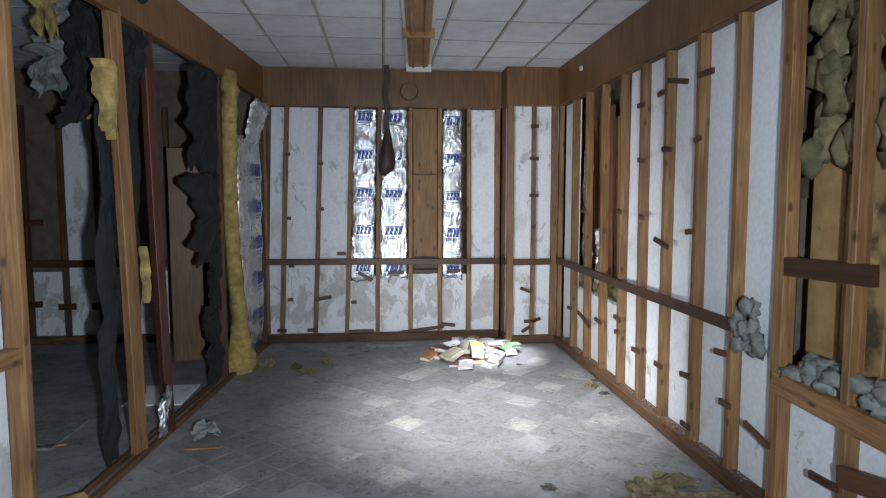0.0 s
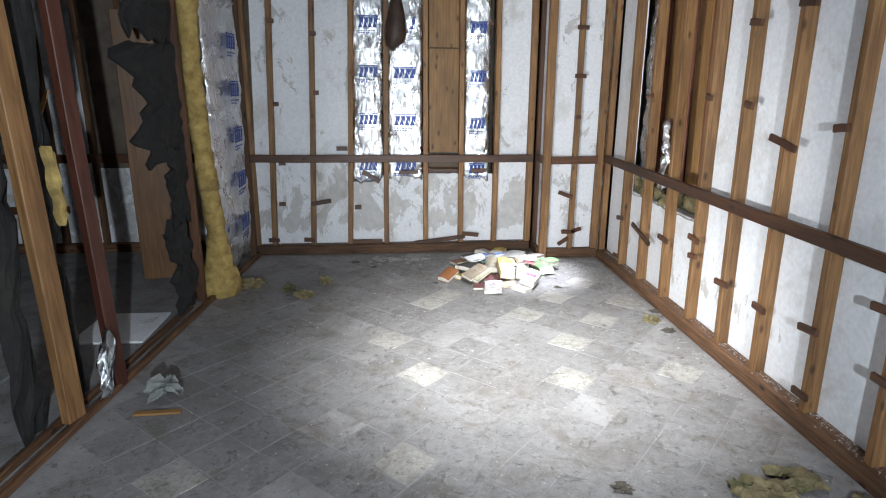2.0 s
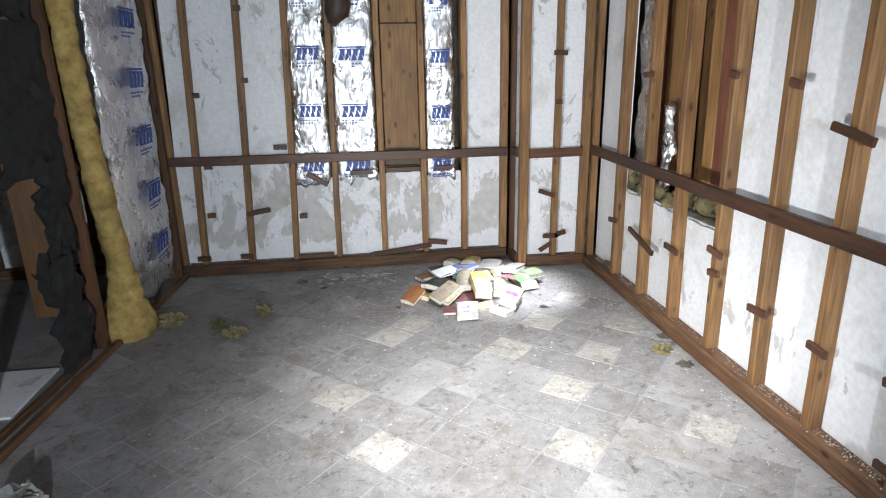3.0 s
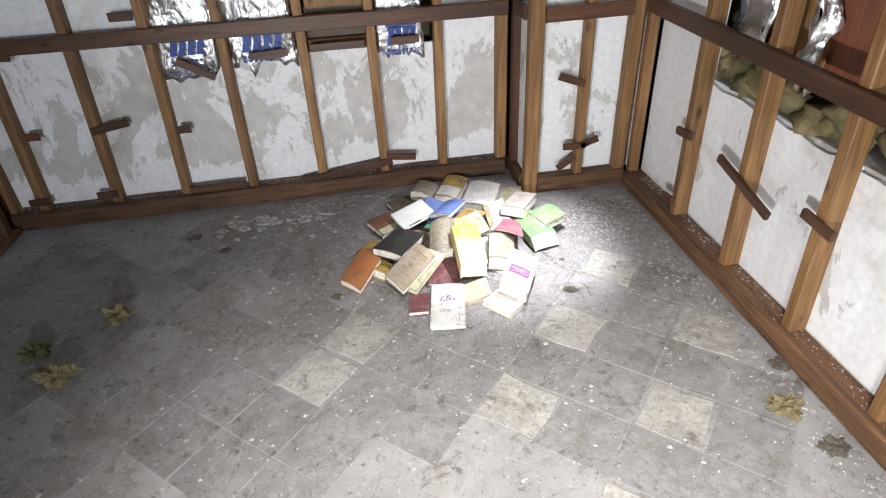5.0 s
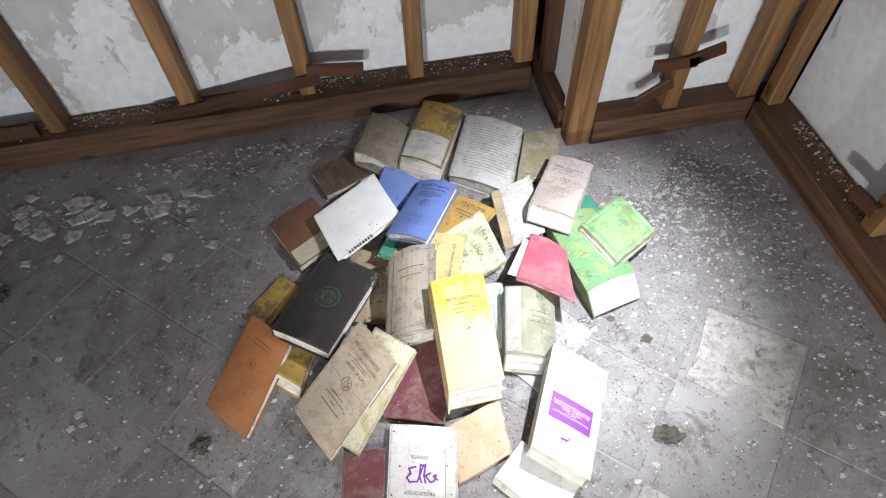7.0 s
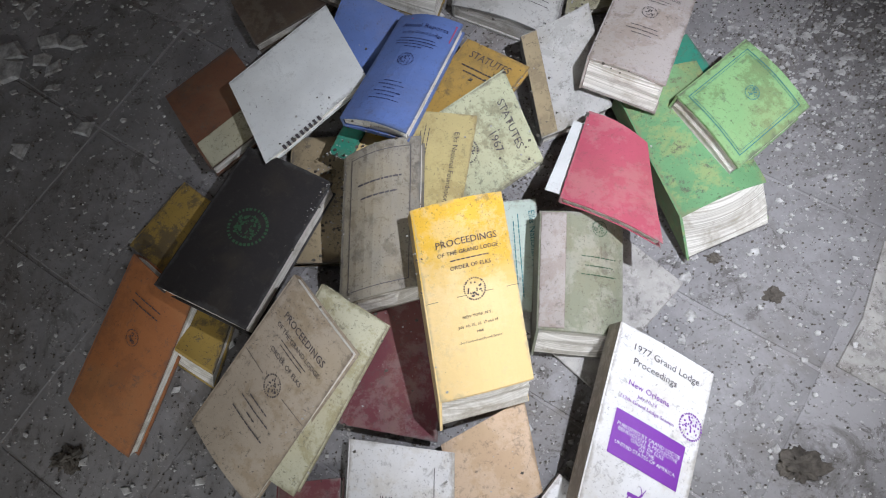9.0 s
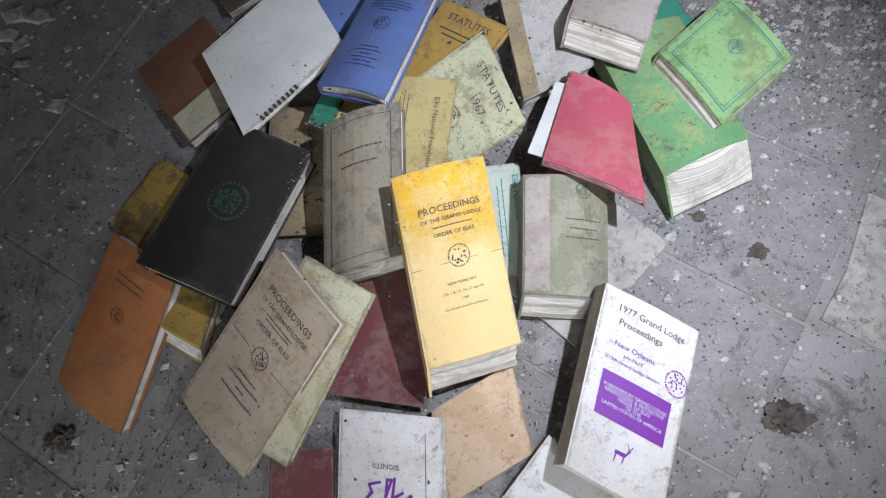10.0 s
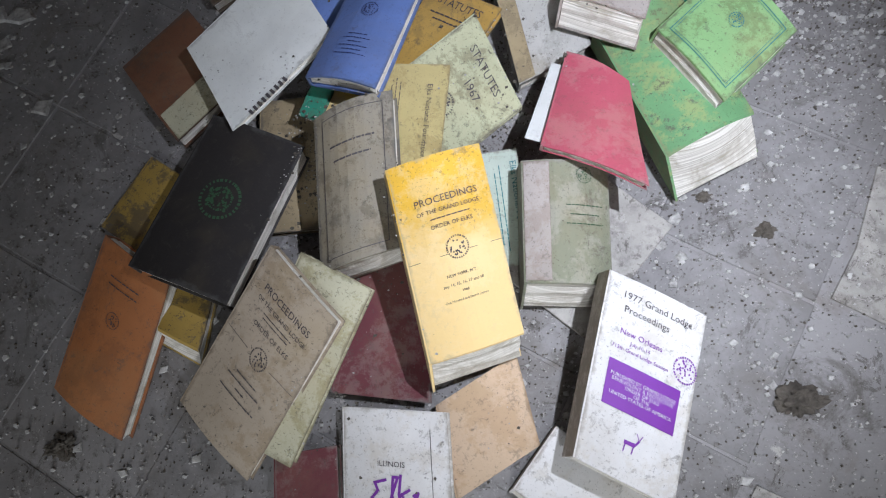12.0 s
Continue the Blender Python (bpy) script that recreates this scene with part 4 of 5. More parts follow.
        for vert in me.vertices:
            x, y = vert.co.x, vert.co.y
            uu, vv = u + x * c - y * s, v + x * s + y * c
            p = self.at(uu, vv)
            vert.co = (p.x, p.y, self.h + p.z + lift + 0.0005 * noise.noise((uu * 40, vv * 40, self.w * 90)))
        me.materials.clear()
        me.materials.append(material)
        ob = new(name, me)
        ob.parent = self.front
        return ob

    def text(self, body, size, u, v, material=INK, turn=0.0, across=1.0):
        cu = bpy.data.curves.new("print", "FONT")
        cu.body, cu.size, cu.align_x, cu.align_y, cu.space_line = body, size, "CENTER", "CENTER", 0.9
        cu.resolution_u = 2
        ob = bpy.data.objects.new("print", cu)
        scene.collection.objects.link(ob)
        me = bpy.data.meshes.new_from_object(ob)
        bpy.data.objects.remove(ob)
        bpy.data.curves.remove(cu)
        for vert in me.vertices:
            vert.co.x *= across
        return self.drape(me, material, "lettering", u, v, turn)

    def flat(self, faces, material, name, u, v, turn=0.0, lift=0.0009):
        """Printed polygons given as lists of corners."""
        me = bpy.data.meshes.new(name)
        verts, idx = [], []
        for f in faces:
            idx.append(tuple(range(len(verts), len(verts) + len(f))))
            verts += [(x, y, 0) for x, y in f]
        me.from_pydata(verts, [], idx)
        return self.drape(me, material, name, u, v, turn, lift)

    def bars(self, rows, material, u, v, gap, height=0.0012, turn=0.0):
        """Unreadable lines of print."""
        f = []
        for k, w in enumerate(rows):
            x0, y0 = -w / 2, -k * gap
            while x0 < w / 2:
                x1 = min(w / 2, x0 + rnd.uniform(0.003, 0.009))
                f.append([(x0, y0), (x1, y0), (x1, y0 + height * 0.8), (x0, y0 + height * 0.8)])
                x0 = x1 + 0.0011
        return tagged(self.flat(f, material, "small_print", u, v, turn), "", "", "", "stuff")

    def seal(self, r, material, u, v, star=True):
        f = []
        for k in range(30):
            a0, a1 = math.tau * k / 30, math.tau * (k + rnd.uniform(0.35, 0.8)) / 30
            f.append([(q * r * math.cos(a), q * r * math.sin(a)) for q, a in ((1, a0), (1, a1), (0.86, a1), (0.86, a0))])
        if star:
            for k in range(26):
                a, q = rnd.uniform(0, math.tau), 0.7 * math.sqrt(rnd.random())
                x, y, d = q * r * math.cos(a), q * r * math.sin(a), 0.09 * r
                f.append([(x - d, y), (x, y - d * 0.7), (x + d, y), (x, y + d * 1.4)])
        return tagged(self.flat(f, material, "seal", u, v), "", "", "", "stuff")

    def frame_line(self, inset, width, material):
        w, l = self.w / 2 - inset, self.l / 2 - inset
        n, f = 10, []
        for k in range(n):
            a, b = -1 + 2 * k / n, -1 + 2 * (k + 1) / n
            for s in (-1, 1):
                f.append([(a * w, s * l), (b * w, s * l), (b * w, s * (l - width)), (a * w, s * (l - width))])
                f.append([(s * w, a * l), (s * w, b * l), (s * (w - width), b * l), (s * (w - width), a * l)])
        return self.flat(f, material, "printed_border", 0, 0)


# only the yellow cover gets the painted sheen at its foot
CV = {k: cover_material("cover_" + k, c, wv, d, (0.83, 0.63, 0.32) if k == "yellow" else None) for k, c, wv, d in (
    ("yellow", (0.84, 0.5, 0.045), (0.8, 0.62, 0.33), 0.45), ("white", (0.78, 0.77, 0.76), (0.55, 0.5, 0.42), 0.4), ("tan", (0.44, 0.365, 0.275), (0.26, 0.19, 0.11), 0.55),
    ("cream", (0.58, 0.56, 0.4), (0.3, 0.26, 0.12), 0.6), ("dark", (0.018, 0.015, 0.0145), (0.03, 0.026, 0.024), 0.15), ("blank", (0.83, 0.85, 0.83), (0.72, 0.73, 0.68), 0.12),
    ("blue", (0.13, 0.21, 0.5), (0.1, 0.16, 0.35), 0.3), ("brown", (0.2, 0.085, 0.045), (0.1, 0.06, 0.04), 0.5), ("umber", (0.1, 0.07, 0.05), (0.18, 0.15, 0.11), 0.5),
    ("greybeige", (0.36, 0.32, 0.26), (0.2, 0.17, 0.13), 0.6), ("ochre", (0.42, 0.28, 0.06), (0.07, 0.06, 0.05), 0.7), ("paper", (0.55, 0.54, 0.51), (0.3, 0.29, 0.26), 0.5),
    ("olive", (0.33, 0.31, 0.19), (0.45, 0.42, 0.33), 0.6), ("beige", (0.47, 0.42, 0.39), (0.27, 0.2, 0.15), 0.4), ("green", (0.16, 0.36, 0.16), (0.3, 0.36, 0.14), 0.7),
    ("lime", (0.25, 0.45, 0.19), (0.12, 0.15, 0.06), 0.55), ("teal", (0.03, 0.3, 0.2), (0.08, 0.15, 0.1), 0.4), ("red", (0.55, 0.1, 0.15), (0.5, 0.3, 0.28), 0.25),
    ("sage", (0.25, 0.26, 0.18), (0.4, 0.38, 0.32), 0.5), ("mint", (0.5, 0.58, 0.5), (0.3, 0.27, 0.2), 0.4), ("straw", (0.6, 0.5, 0.22), (0.35, 0.25, 0.1), 0.5),
    ("pale", (0.56, 0.57, 0.37), (0.2, 0.17, 0.1), 0.6), ("amber", (0.55, 0.34, 0.08), (0.25, 0.17, 0.06), 0.5), ("grey", (0.27, 0.245, 0.195), (0.12, 0.105, 0.085), 0.8),
    ("maroon", (0.15, 0.035, 0.045), (0.25, 0.2, 0.18), 0.35), ("peach", (0.66, 0.49, 0.34), (0.42, 0.26, 0.12), 0.4), ("orange", (0.46, 0.17, 0.055), (0.25, 0.1, 0.04), 0.45), ("card", (0.38, 0.3, 0.18), (0.2, 0.16, 0.1), 0.6))}

FLATB = (0, 0, 0, 0)
# name, kind of cover, x, y, turn, width, length, thickness, slump, bend (outer edge, foot, arch, far corner), label; from the floor up
HEAP = [
    ("maroon_small", "maroon", 0.756, 5.903, -9.1, 0.083, 0.118, 0.022, 4.7, FLATB, "dark maroon book lying low in the heap"),
    ("under_white", "white", 1.096, 5.831, -50.7, 0.139, 0.093, 0.025, 0.2, FLATB, "dirty white paperback under another book"),
    ("peach", "peach", 1.003, 5.937, -0.6, 0.117, 0.118, 0.02, 18.9, FLATB, "peach-coloured stained paperback lying on the floor"),
    ("maroon_flat", "maroon", 0.9, 6.10, -14, 0.13, 0.2, 0.022, -6, FLATB, "maroon paperback under the yellow book"),
    ("ochre_low", "ochre", 0.622, 6.200, -20.8, 0.094, 0.088, 0.018, -20.0, (0, 0.008, 0.008, 0), "ochre paperback with a curled page edge"),
    ("olive_low", "ochre", 0.591, 6.362, -45.5, 0.073, 0.127, 0.02, -0.9, FLATB, "olive-yellow paperback partly buried"),
    ("card_low", "card", 0.84, 6.36, -10, 0.14, 0.21, 0.018, 0, FLATB, "tan cardboard cover crumbling on the floor"),
    ("brown_left", "brown", 0.679, 6.555, -58.2, 0.168, 0.138, 0.025, -6.6, (0.004, 0, 0.006, 0), "brown paperback with torn cover"),
    ("umber_back", "umber", 0.794, 6.745, -66.7, 0.109, 0.154, 0.024, -3.1, FLATB, "dark brown dusty book at the back of the heap"),
    ("grey_back", "greybeige", 0.913, 6.810, -20.1, 0.120, 0.208, 0.03, -20.0, (0.0, 0.02, 0.012, 0), "grey-beige paperback with a warped cover"),
    ("ochre_back", "ochre", 1.064, 6.819, -26.7, 0.125, 0.234, 0.045, -8.3, (0, 0.0, 0.01, 0), "ochre and black mouldy thick paperback"),
    ("open_back", "paper", 1.202, 6.718, -23.9, 0.174, 0.249, 0.03, -14.4, (0.015, 0, 0.015, 0), "open paperback with grey swollen pages"),
    ("olive_back", "olive", 1.352, 6.697, -21.6, 0.102, 0.192, 0.015, 20.0, FLATB, "olive paperback with faded cover"),
    ("teal", "teal", 1.4, 6.42, 14, 0.13, 0.19, 0.012, 0, FLATB, "teal booklet under the green books"),
    ("pages_back", "paper", 1.225, 6.482, -0.7, 0.106, 0.169, 0.03, 12.3, (0.02, 0, 0, 0), "mottled open book with brown spine"),
    ("blue_thin", "blue", 0.925, 6.6, -30, 0.12, 0.16, 0.012, -8, FLATB, "slate-blue leaflet beside the white pad"),
    ("amber", "amber", 1.06, 6.47, -50, 0.12, 0.2, 0.012, 3, FLATB, "amber statutes booklet tucked under others"),
    ("cream_1967", "pale", 1.055, 6.375, -67.2, 0.146, 0.199, 0.016, -11.9, (0, 0.012, 0, 0), "pale yellow-green 1967 statutes booklet"),
    ("straw", "straw", 1.007, 6.363, -21.1, 0.093, 0.152, 0.01, 3.2, FLATB, "straw-coloured foundation leaflet with black print"),
    ("mint", "mint", 1.088, 6.210, -7.3, 0.077, 0.160, 0.01, 2.8, FLATB, "pale mint foundation leaflet under the yellow book"),
    ("sage", "sage", 1.167, 6.164, -13.9, 0.114, 0.158, 0.045, -2.1, (-0.012, 0.0, 0.015, 0), "sage-green thick paperback with swollen pages"),
    ("green_low", "green", 1.371, 6.333, 8.4, 0.132, 0.212, 0.042, 4.1, (-0.004, 0.004, 0.017, 0), "bright green thick paperback with dirty cover"),
    ("yellow_sliver", "yellow", 0.93, 6.40, -30, 0.075, 0.13, 0.008, 0, FLATB, "bright yellow booklet tucked under the blue report"),
    ("teal_sliver", "teal", 0.885, 6.425, -38, 0.035, 0.06, 0.006, 0, FLATB, "dark teal booklet showing at one corner"),
    ("grey_mid", "grey", 0.920, 6.283, -11.3, 0.107, 0.208, 0.035, 15.0, (0, 0, 0.022, 0), "grey old paperback caked with dust and bent"),
    ("orange", "orange", 0.537, 6.175, -29.9, 0.117, 0.220, 0.03, -18.0, (-0.006, 0, 0.009, 0.006), "orange-brown paperback beside the heap"),
    ("cream_under", "cream", 0.790, 6.078, -39.9, 0.105, 0.244, 0.016, -3.0, (0.004, 0.006, 0.004, 0), "cream stained paperback under a tan one"),
    ("illinois", "white", 0.870, 5.854, -10.5, 0.137, 0.263, 0.022, -6.5, (-0.006, 0, 0.004, 0), "white booklet with purple brush lettering"),
    ("beige", "beige", 1.350, 6.506, -33.1, 0.114, 0.223, 0.045, -6.2, (0, 0, 0.005, 0.004), "beige thick paperback with a small seal"),
    ("lime", "lime", 1.440, 6.349, -60.3, 0.130, 0.142, 0.035, -9.5, (0, 0.004, 0.007, 0), "lime green paperback with a blue border"),
    ("red", "red", 1.242, 6.282, -21.0, 0.110, 0.167, 0.012, -20.0, (0, 0.012, 0.008, 0), "red cover bent over white pages"),
    ("dark", "dark", 0.720, 6.303, -32.8, 0.146, 0.246, 0.034, -2.1, (0, 0, 0.006, 0), "black book with a faded green seal"),
    ("blank", "blank", 0.819, 6.539, -58.0, 0.156, 0.200, 0.014, -14.4, (0, 0, -0.004, 0), "blank white spiral pad lying on the books"),
    ("blue", "blue", 0.986, 6.494, -30.4, 0.108, 0.223, 0.014, -5.0, (0.004, 0.004, 0.011, 0), "blue annual report booklet with black print"),
    ("tan", "tan", 0.750, 6.082, -46.2, 0.126, 0.229, 0.024, -15.5, (-0.004, 0, 0.006, 0.01), "tan paperback with black print and seal"),
    ("yellow", "yellow", 1.012, 6.155, -1.4, 0.120, 0.241, 0.05, 4.6, (0.002, -0.006, 0.013, 0), "yellow thick paperback with black print"),
    ("nineteen", "white", 1.186, 5.946, -27.7, 0.121, 0.221, 0.05, -12.9, (0, 0, 0.006, 0), "white thick paperback with purple print"),
]

# how far the foot of the pages has slid out under the cover
SLIDE = {"yellow": 0.04, "nineteen": 0.01, "tan": 0.006, "green_low": 0.055, "sage": 0.035, "grey_mid": 0.02, "lime": 0.012, "beige": 0.018, "ochre_back": 0.035, "cream_1967": 0.012, "ochre_low": 0.03, "under_white": 0.01}
# heights of what lies under each book, on a fine grid, so that each one comes to rest on those below
GX, GY, CELL = 0.2, 5.5, 0.006
heights = np.zeros((240, 260))
fragment = Matrix.Translation((1.177, 6.152, 0.002)) @ Matrix.Rotation(radians(36.5), 4, "Z")
for gx in np.linspace(-0.1, 0.1, 50):
    for gy in np.linspace(-0.1, 0.1, 50):
        p = fragment @ Vector((gx, gy, 0))
        heights[int((p.x - GX) / CELL), int((p.y - GY) / CELL)] = 0.0075
ob = part("board", box((-0.1, -0.1, 0.0), (0.1, 0.1, 0.005), 0.0012), TILE_PALE, thing("tile_fragment", "pale speckled floor tile fragment under the books", "tile"))
ob.matrix_basis = fragment
books = {}
tilts = [radians(k) for k in range(-10, 11, 2)]
for key, cov, x, y, turn, w, l, h, slump, bend, label in HEAP:
    bk = Book("book", w, l, h, slump, bend, CV[cov], label, slide=SLIDE.get(key, 0.0), taper=0.45 if key == "red" else 0.0)
    uu, vv = np.meshgrid(np.linspace(-w / 2, w / 2, 12), np.linspace(-l / 2, l / 2, 18))
    vv = vv + uu * math.tan(radians(slump))
    best = None
    ca, sa = math.cos(radians(turn)), math.sin(radians(turn))
    px, py = x + uu * ca - vv * sa, y + uu * sa + vv * ca
    under = heights[((px - GX) / CELL).astype(int), ((py - GY) / CELL).astype(int)]
    for ta in tilts:
        for tb in tilts:
            lift = (under - uu * math.tan(ta) - vv * math.tan(tb)).max()
            cost = lift + 0.012 * (abs(ta) + abs(tb))
            if best is None or cost < best[0]:
                best = (cost, lift, ta, tb)
    _, lift, ta, tb = best
    bk.top.matrix_basis = Matrix.Translation((x, y, lift + 0.0015)) @ Matrix.Rotation(radians(turn), 4, "Z") @ Matrix.Rotation(tb, 4, "X") @ Matrix.Rotation(-ta, 4, "Y")
    us, vs = np.meshgrid(np.linspace(-w / 2, w / 2, 46), np.linspace(-l / 2, l / 2, 80))
    vz = vs + us * math.tan(radians(slump))
    gx, gy = x + us * ca - vz * sa, y + us * sa + vz * ca
    np.maximum.at(heights, (((gx - GX) / CELL).astype(int), ((gy - GY) / CELL).astype(int)), lift + us * math.tan(ta) + vz * math.tan(tb) + h)
    books[key] = bk

# print on the covers
b = books["yellow"]
b.text("PROCEEDINGS", 0.0122, 0.002, 0.066)
b.text("OF THE GRAND LODGE", 0.0074, 0.002, 0.053)
b.bars([0.05], INK, 0.002, 0.043, 0.004, 0.0018)
b.text("ORDER OF ELKS", 0.0074, 0.002, 0.034)
b.flat([[(-0.06, 0), (-0.012, 0), (-0.012, 0.0006), (-0.06, 0.0006)], [(0.016, 0), (0.062, 0), (0.062, 0.0006), (0.016, 0.0006)]], INK, "rule_line", 0, -0.002)["kind"] = "stuff"
b.seal(0.0145, INK, 0.002, 0.004)
b.text("NEW YORK, N.Y.", 0.005, 0.0, -0.028)
b.text("July 14, 15, 16, 17 and 18", 0.005, 0.0, -0.039)
b.text("1968", 0.0045, 0.0, -0.048)
b.text("One Hundred and Fourth Session", 0.004, 0.0, -0.058)
b = books["nineteen"]
b.text("1977 Grand Lodge", 0.0115, 0.001, 0.09, INK)
b.text("Proceedings", 0.0115, -0.01, 0.074, INK)
b.text("New Orleans", 0.0095, -0.012, 0.048, PURPLE)
b.text("July 10-14", 0.006, -0.012, 0.038, PURPLE)
b.text("113th Grand Lodge Session", 0.0062, -0.01, 0.029, PURPLE)
b.seal(0.0155, PURPLE, 0.045, 0.038)
b.flat([[(-0.044 + 0.011 * i, -0.026 + 0.013 * j), (-0.033 + 0.011 * i, -0.026 + 0.013 * j), (-0.033 + 0.011 * i, -0.013 + 0.013 * j), (-0.044 + 0.011 * i, -0.013 + 0.013 * j)] for i in range(8) for j in range(4)], PURPLE, "printed_panel", 0.0, -0.012)
b.text("PUBLISHED BY GRAND LODGE\nBENEVOLENT & PROTECTIVE\nORDER OF ELKS\nOF THE\nUNITED STATES OF AMERICA", 0.0058, 0.0, -0.012, WHITEINK).location.z += 0.0005
b.flat([[(-0.007, 0.0), (0.006, 0.0), (0.007, 0.005), (-0.007, 0.004)], [(-0.007, -0.009), (-0.0058, -0.009), (-0.0045, 0), (-0.006, 0)], [(0.003, -0.008), (0.0042, -0.008), (0.0055, 0), (0.004, 0)], [(0.006, 0.004), (0.009, 0.01), (0.0115, 0.009), (0.007, 0.002)], [(0.009, 0.01), (0.006, 0.016), (0.0068, 0.0162), (0.01, 0.01)], [(0.01, 0.01), (0.013, 0.016), (0.0138, 0.0157), (0.011, 0.0095)]], PURPLE, "printed_figure", -0.004, -0.07)
b = books["tan"]
b.text("PROCEEDINGS", 0.0125, 0.0, 0.075)
b.text("OF THE GRAND LODGE", 0.008, 0.0, 0.06)
b.bars([0.05, 0.045], INK, 0.0, 0.05, 0.005, 0.0015)
b.text("ORDER OF ELKS", 0.0085, 0.0, 0.034)
b.seal(0.0135, INK, 0.0, 0.005)
b.flat([[(-0.06, 0), (-0.02, 0), (-0.02, 0.0006), (-0.06, 0.0006)], [(0.02, 0), (0.06, 0), (0.06, 0.0006), (0.02, 0.0006)]], INK, "rule_line", 0, 0.004)["kind"] = "stuff"
b.bars([0.036, 0.055, 0.016, 0.06], INK, 0.0, -0.026, 0.009, 0.002)
b = books["blue"]
b.text("Annual Reports", 0.0125, 0.002, 0.085, BLUEINK)
b.text("to the Grand Lodge", 0.0085, 0.002, 0.07, BLUEINK)
b.bars([0.06, 0.07, 0.064, 0.03], BLUEINK, 0.0, 0.056, 0.006, 0.002)
b.seal(0.013, BLUEINK, 0.0, 0.012)
b.bars([0.03, 0.042, 0.02, 0.044, 0.03, 0.05], BLUEINK, 0.0, -0.035, 0.007, 0.0015)
PINK = plain("ink_pink", (0.45, 0.08, 0.16), 0.7)
b.flat([[(-0.03, 0.0), (0.05, 0.0), (0.05, 0.0016), (-0.03, 0.0016)], [(0.048, -0.035), (0.05, -0.035), (0.05, 0.0), (0.048, 0.0)]], PINK, "printed_corner", 0.0, 0.1)["kind"] = "stuff"
b = books["beige"]
b.text("PROCEEDINGS", 0.0115, 0.0, 0.06)
b.text("OF THE GRAND LODGE", 0.007, 0.0, 0.048)
b.bars([0.05, 0.04], INK, 0.0, 0.038, 0.006, 0.0015)
b.seal(0.012, INK, 0.0, 0.008)
b.bars([0.04, 0.05, 0.03], INK, 0.0, -0.025, 0.008, 0.0015)
b = books["dark"]
b.seal(0.03, GREENINK, 0.0, 0.005)
b.seal(0.018, GREENINK, 0.0, 0.005)
b = books["lime"]
b.frame_line(0.011, 0.0012, TEALINK)
b.frame_line(0.015, 0.0006, TEALINK)
b.seal(0.011, TEALINK, 0.0, 0.015)
b = books["illinois"]
b.text("ILLINOIS", 0.0095, -0.005, 0.065, INK)
b.text("ASSOCIATION", 0.0095, -0.005, -0.005, INK)
b.text("OFFICERS\nDIRECTORY", 0.0095, -0.005, -0.045, INK)
stroke = 0.0034
f = []
for pts in (((-0.008, 0.016), (-0.022, 0.012), (-0.018, 0.003), (-0.026, -0.006), (-0.02, -0.014), (-0.004, -0.012), (0.002, 0.004), (0.008, 0.02), (0.002, 0.02), (0.0, -0.002), (0.004, -0.013)),
            ((0.012, 0.022), (0.009, 0.0), (0.012, -0.013)), ((0.022, 0.006), (0.012, 0.0), (0.022, -0.012), (0.03, -0.008), (0.033, 0.003), (0.028, 0.0), (0.036, -0.006))):
    for (x0, y0), (x1, y1) in zip(pts, pts[1:]):
        d = Vector((x1 - x0, y1 - y0)).normalized() * stroke / 2
        f.append([(x0 - d.y - d.x, y0 + d.x - d.y), (x0 + d.y - d.x, y0 - d.x - d.y), (x1 + d.y + d.x, y1 - d.x + d.y), (x1 - d.y + d.x, y1 + d.x + d.y)])
b.flat(f, PURPLE, "brush_mark", -0.005, 0.03)
b.flat([[(0.0, -0.11), (0.0008, -0.11), (0.0008, 0.11), (0.0, 0.11)]], INK, "fold_line", 0.046, 0)
b = books["straw"]
b.text("Elks National Foundation", 0.0105, 0.022, -0.005, INK, -90)
b.bars([0.1, 0.11, 0.09], INK, -0.02, 0.0, 0.006, 0.0015, -90)
b = books["mint"]
b.text("Elks National Foundation", 0.0125, 0.03, 0.0, TEALINK, -90)
b.bars([0.12, 0.1], TEALINK, 0.01, 0.0, 0.007, 0.0018, -90)
b = books["cream_1967"]
b.text("STATUTES", 0.017, 0.0, 0.075)
b.text("1967", 0.017, 0.01, 0.045)
b.seal(0.017, INK, 0.0, 0.0)
b.bars([0.08, 0.07], INK, 0.0, -0.06, 0.01, 0.003)
b = books["amber"]
b.text("STATUTES", 0.017, 0.0, 0.078)
b.bars([0.08, 0.06], INK, 0.0, 0.056, 0.009, 0.003)
b = books["grey_mid"]
b.frame_line(0.012, 0.001, INK)
b.bars([0.06, 0.05], INK, 0.0, 0.05, 0.02, 0.003)
b = books["sage"]
b.seal(0.011, GREENINK, 0.02, 0.06)
b.bars([0.05, 0.04, 0.05], GREENINK, 0.02, 0.02, 0.012, 0.0015)
b = books["orange"]
b.seal(0.011, INK, 0.0, 0.02)
b.bars([0.05, 0.05], INK, 0.0, 0.07, 0.01, 0.002)
b = books["red"]
b.slab("loose_sheet", -b.w / 2 - 0.02, -b.w / 2 + 0.04, -b.l / 2 + 0.01, b.l / 2 - 0.02, b.h * 0.35, b.h * 0.35 + 0.001, CV["blank"])
b = books["open_back"]
b.bars([0.13] * 17, INK, 0.005, 0.088, 0.0105, 0.0016)
b = books["ochre_back"]
b.slab("bared_page", -b.w / 2 + 0.002, b.w / 2 - 0.004, -b.l / 2 + 0.002, -b.l * 0.05, b.h + 0.0002, b.h + 0.0009, CV["paper"])
b = books["brown_left"]
b.slab("bared_page", b.w * 0.2, b.w / 2, -b.l / 2 + 0.004, b.l / 2 - 0.004, b.h + 0.0002, b.h + 0.001, CV["cream"])
b = books["sage"]
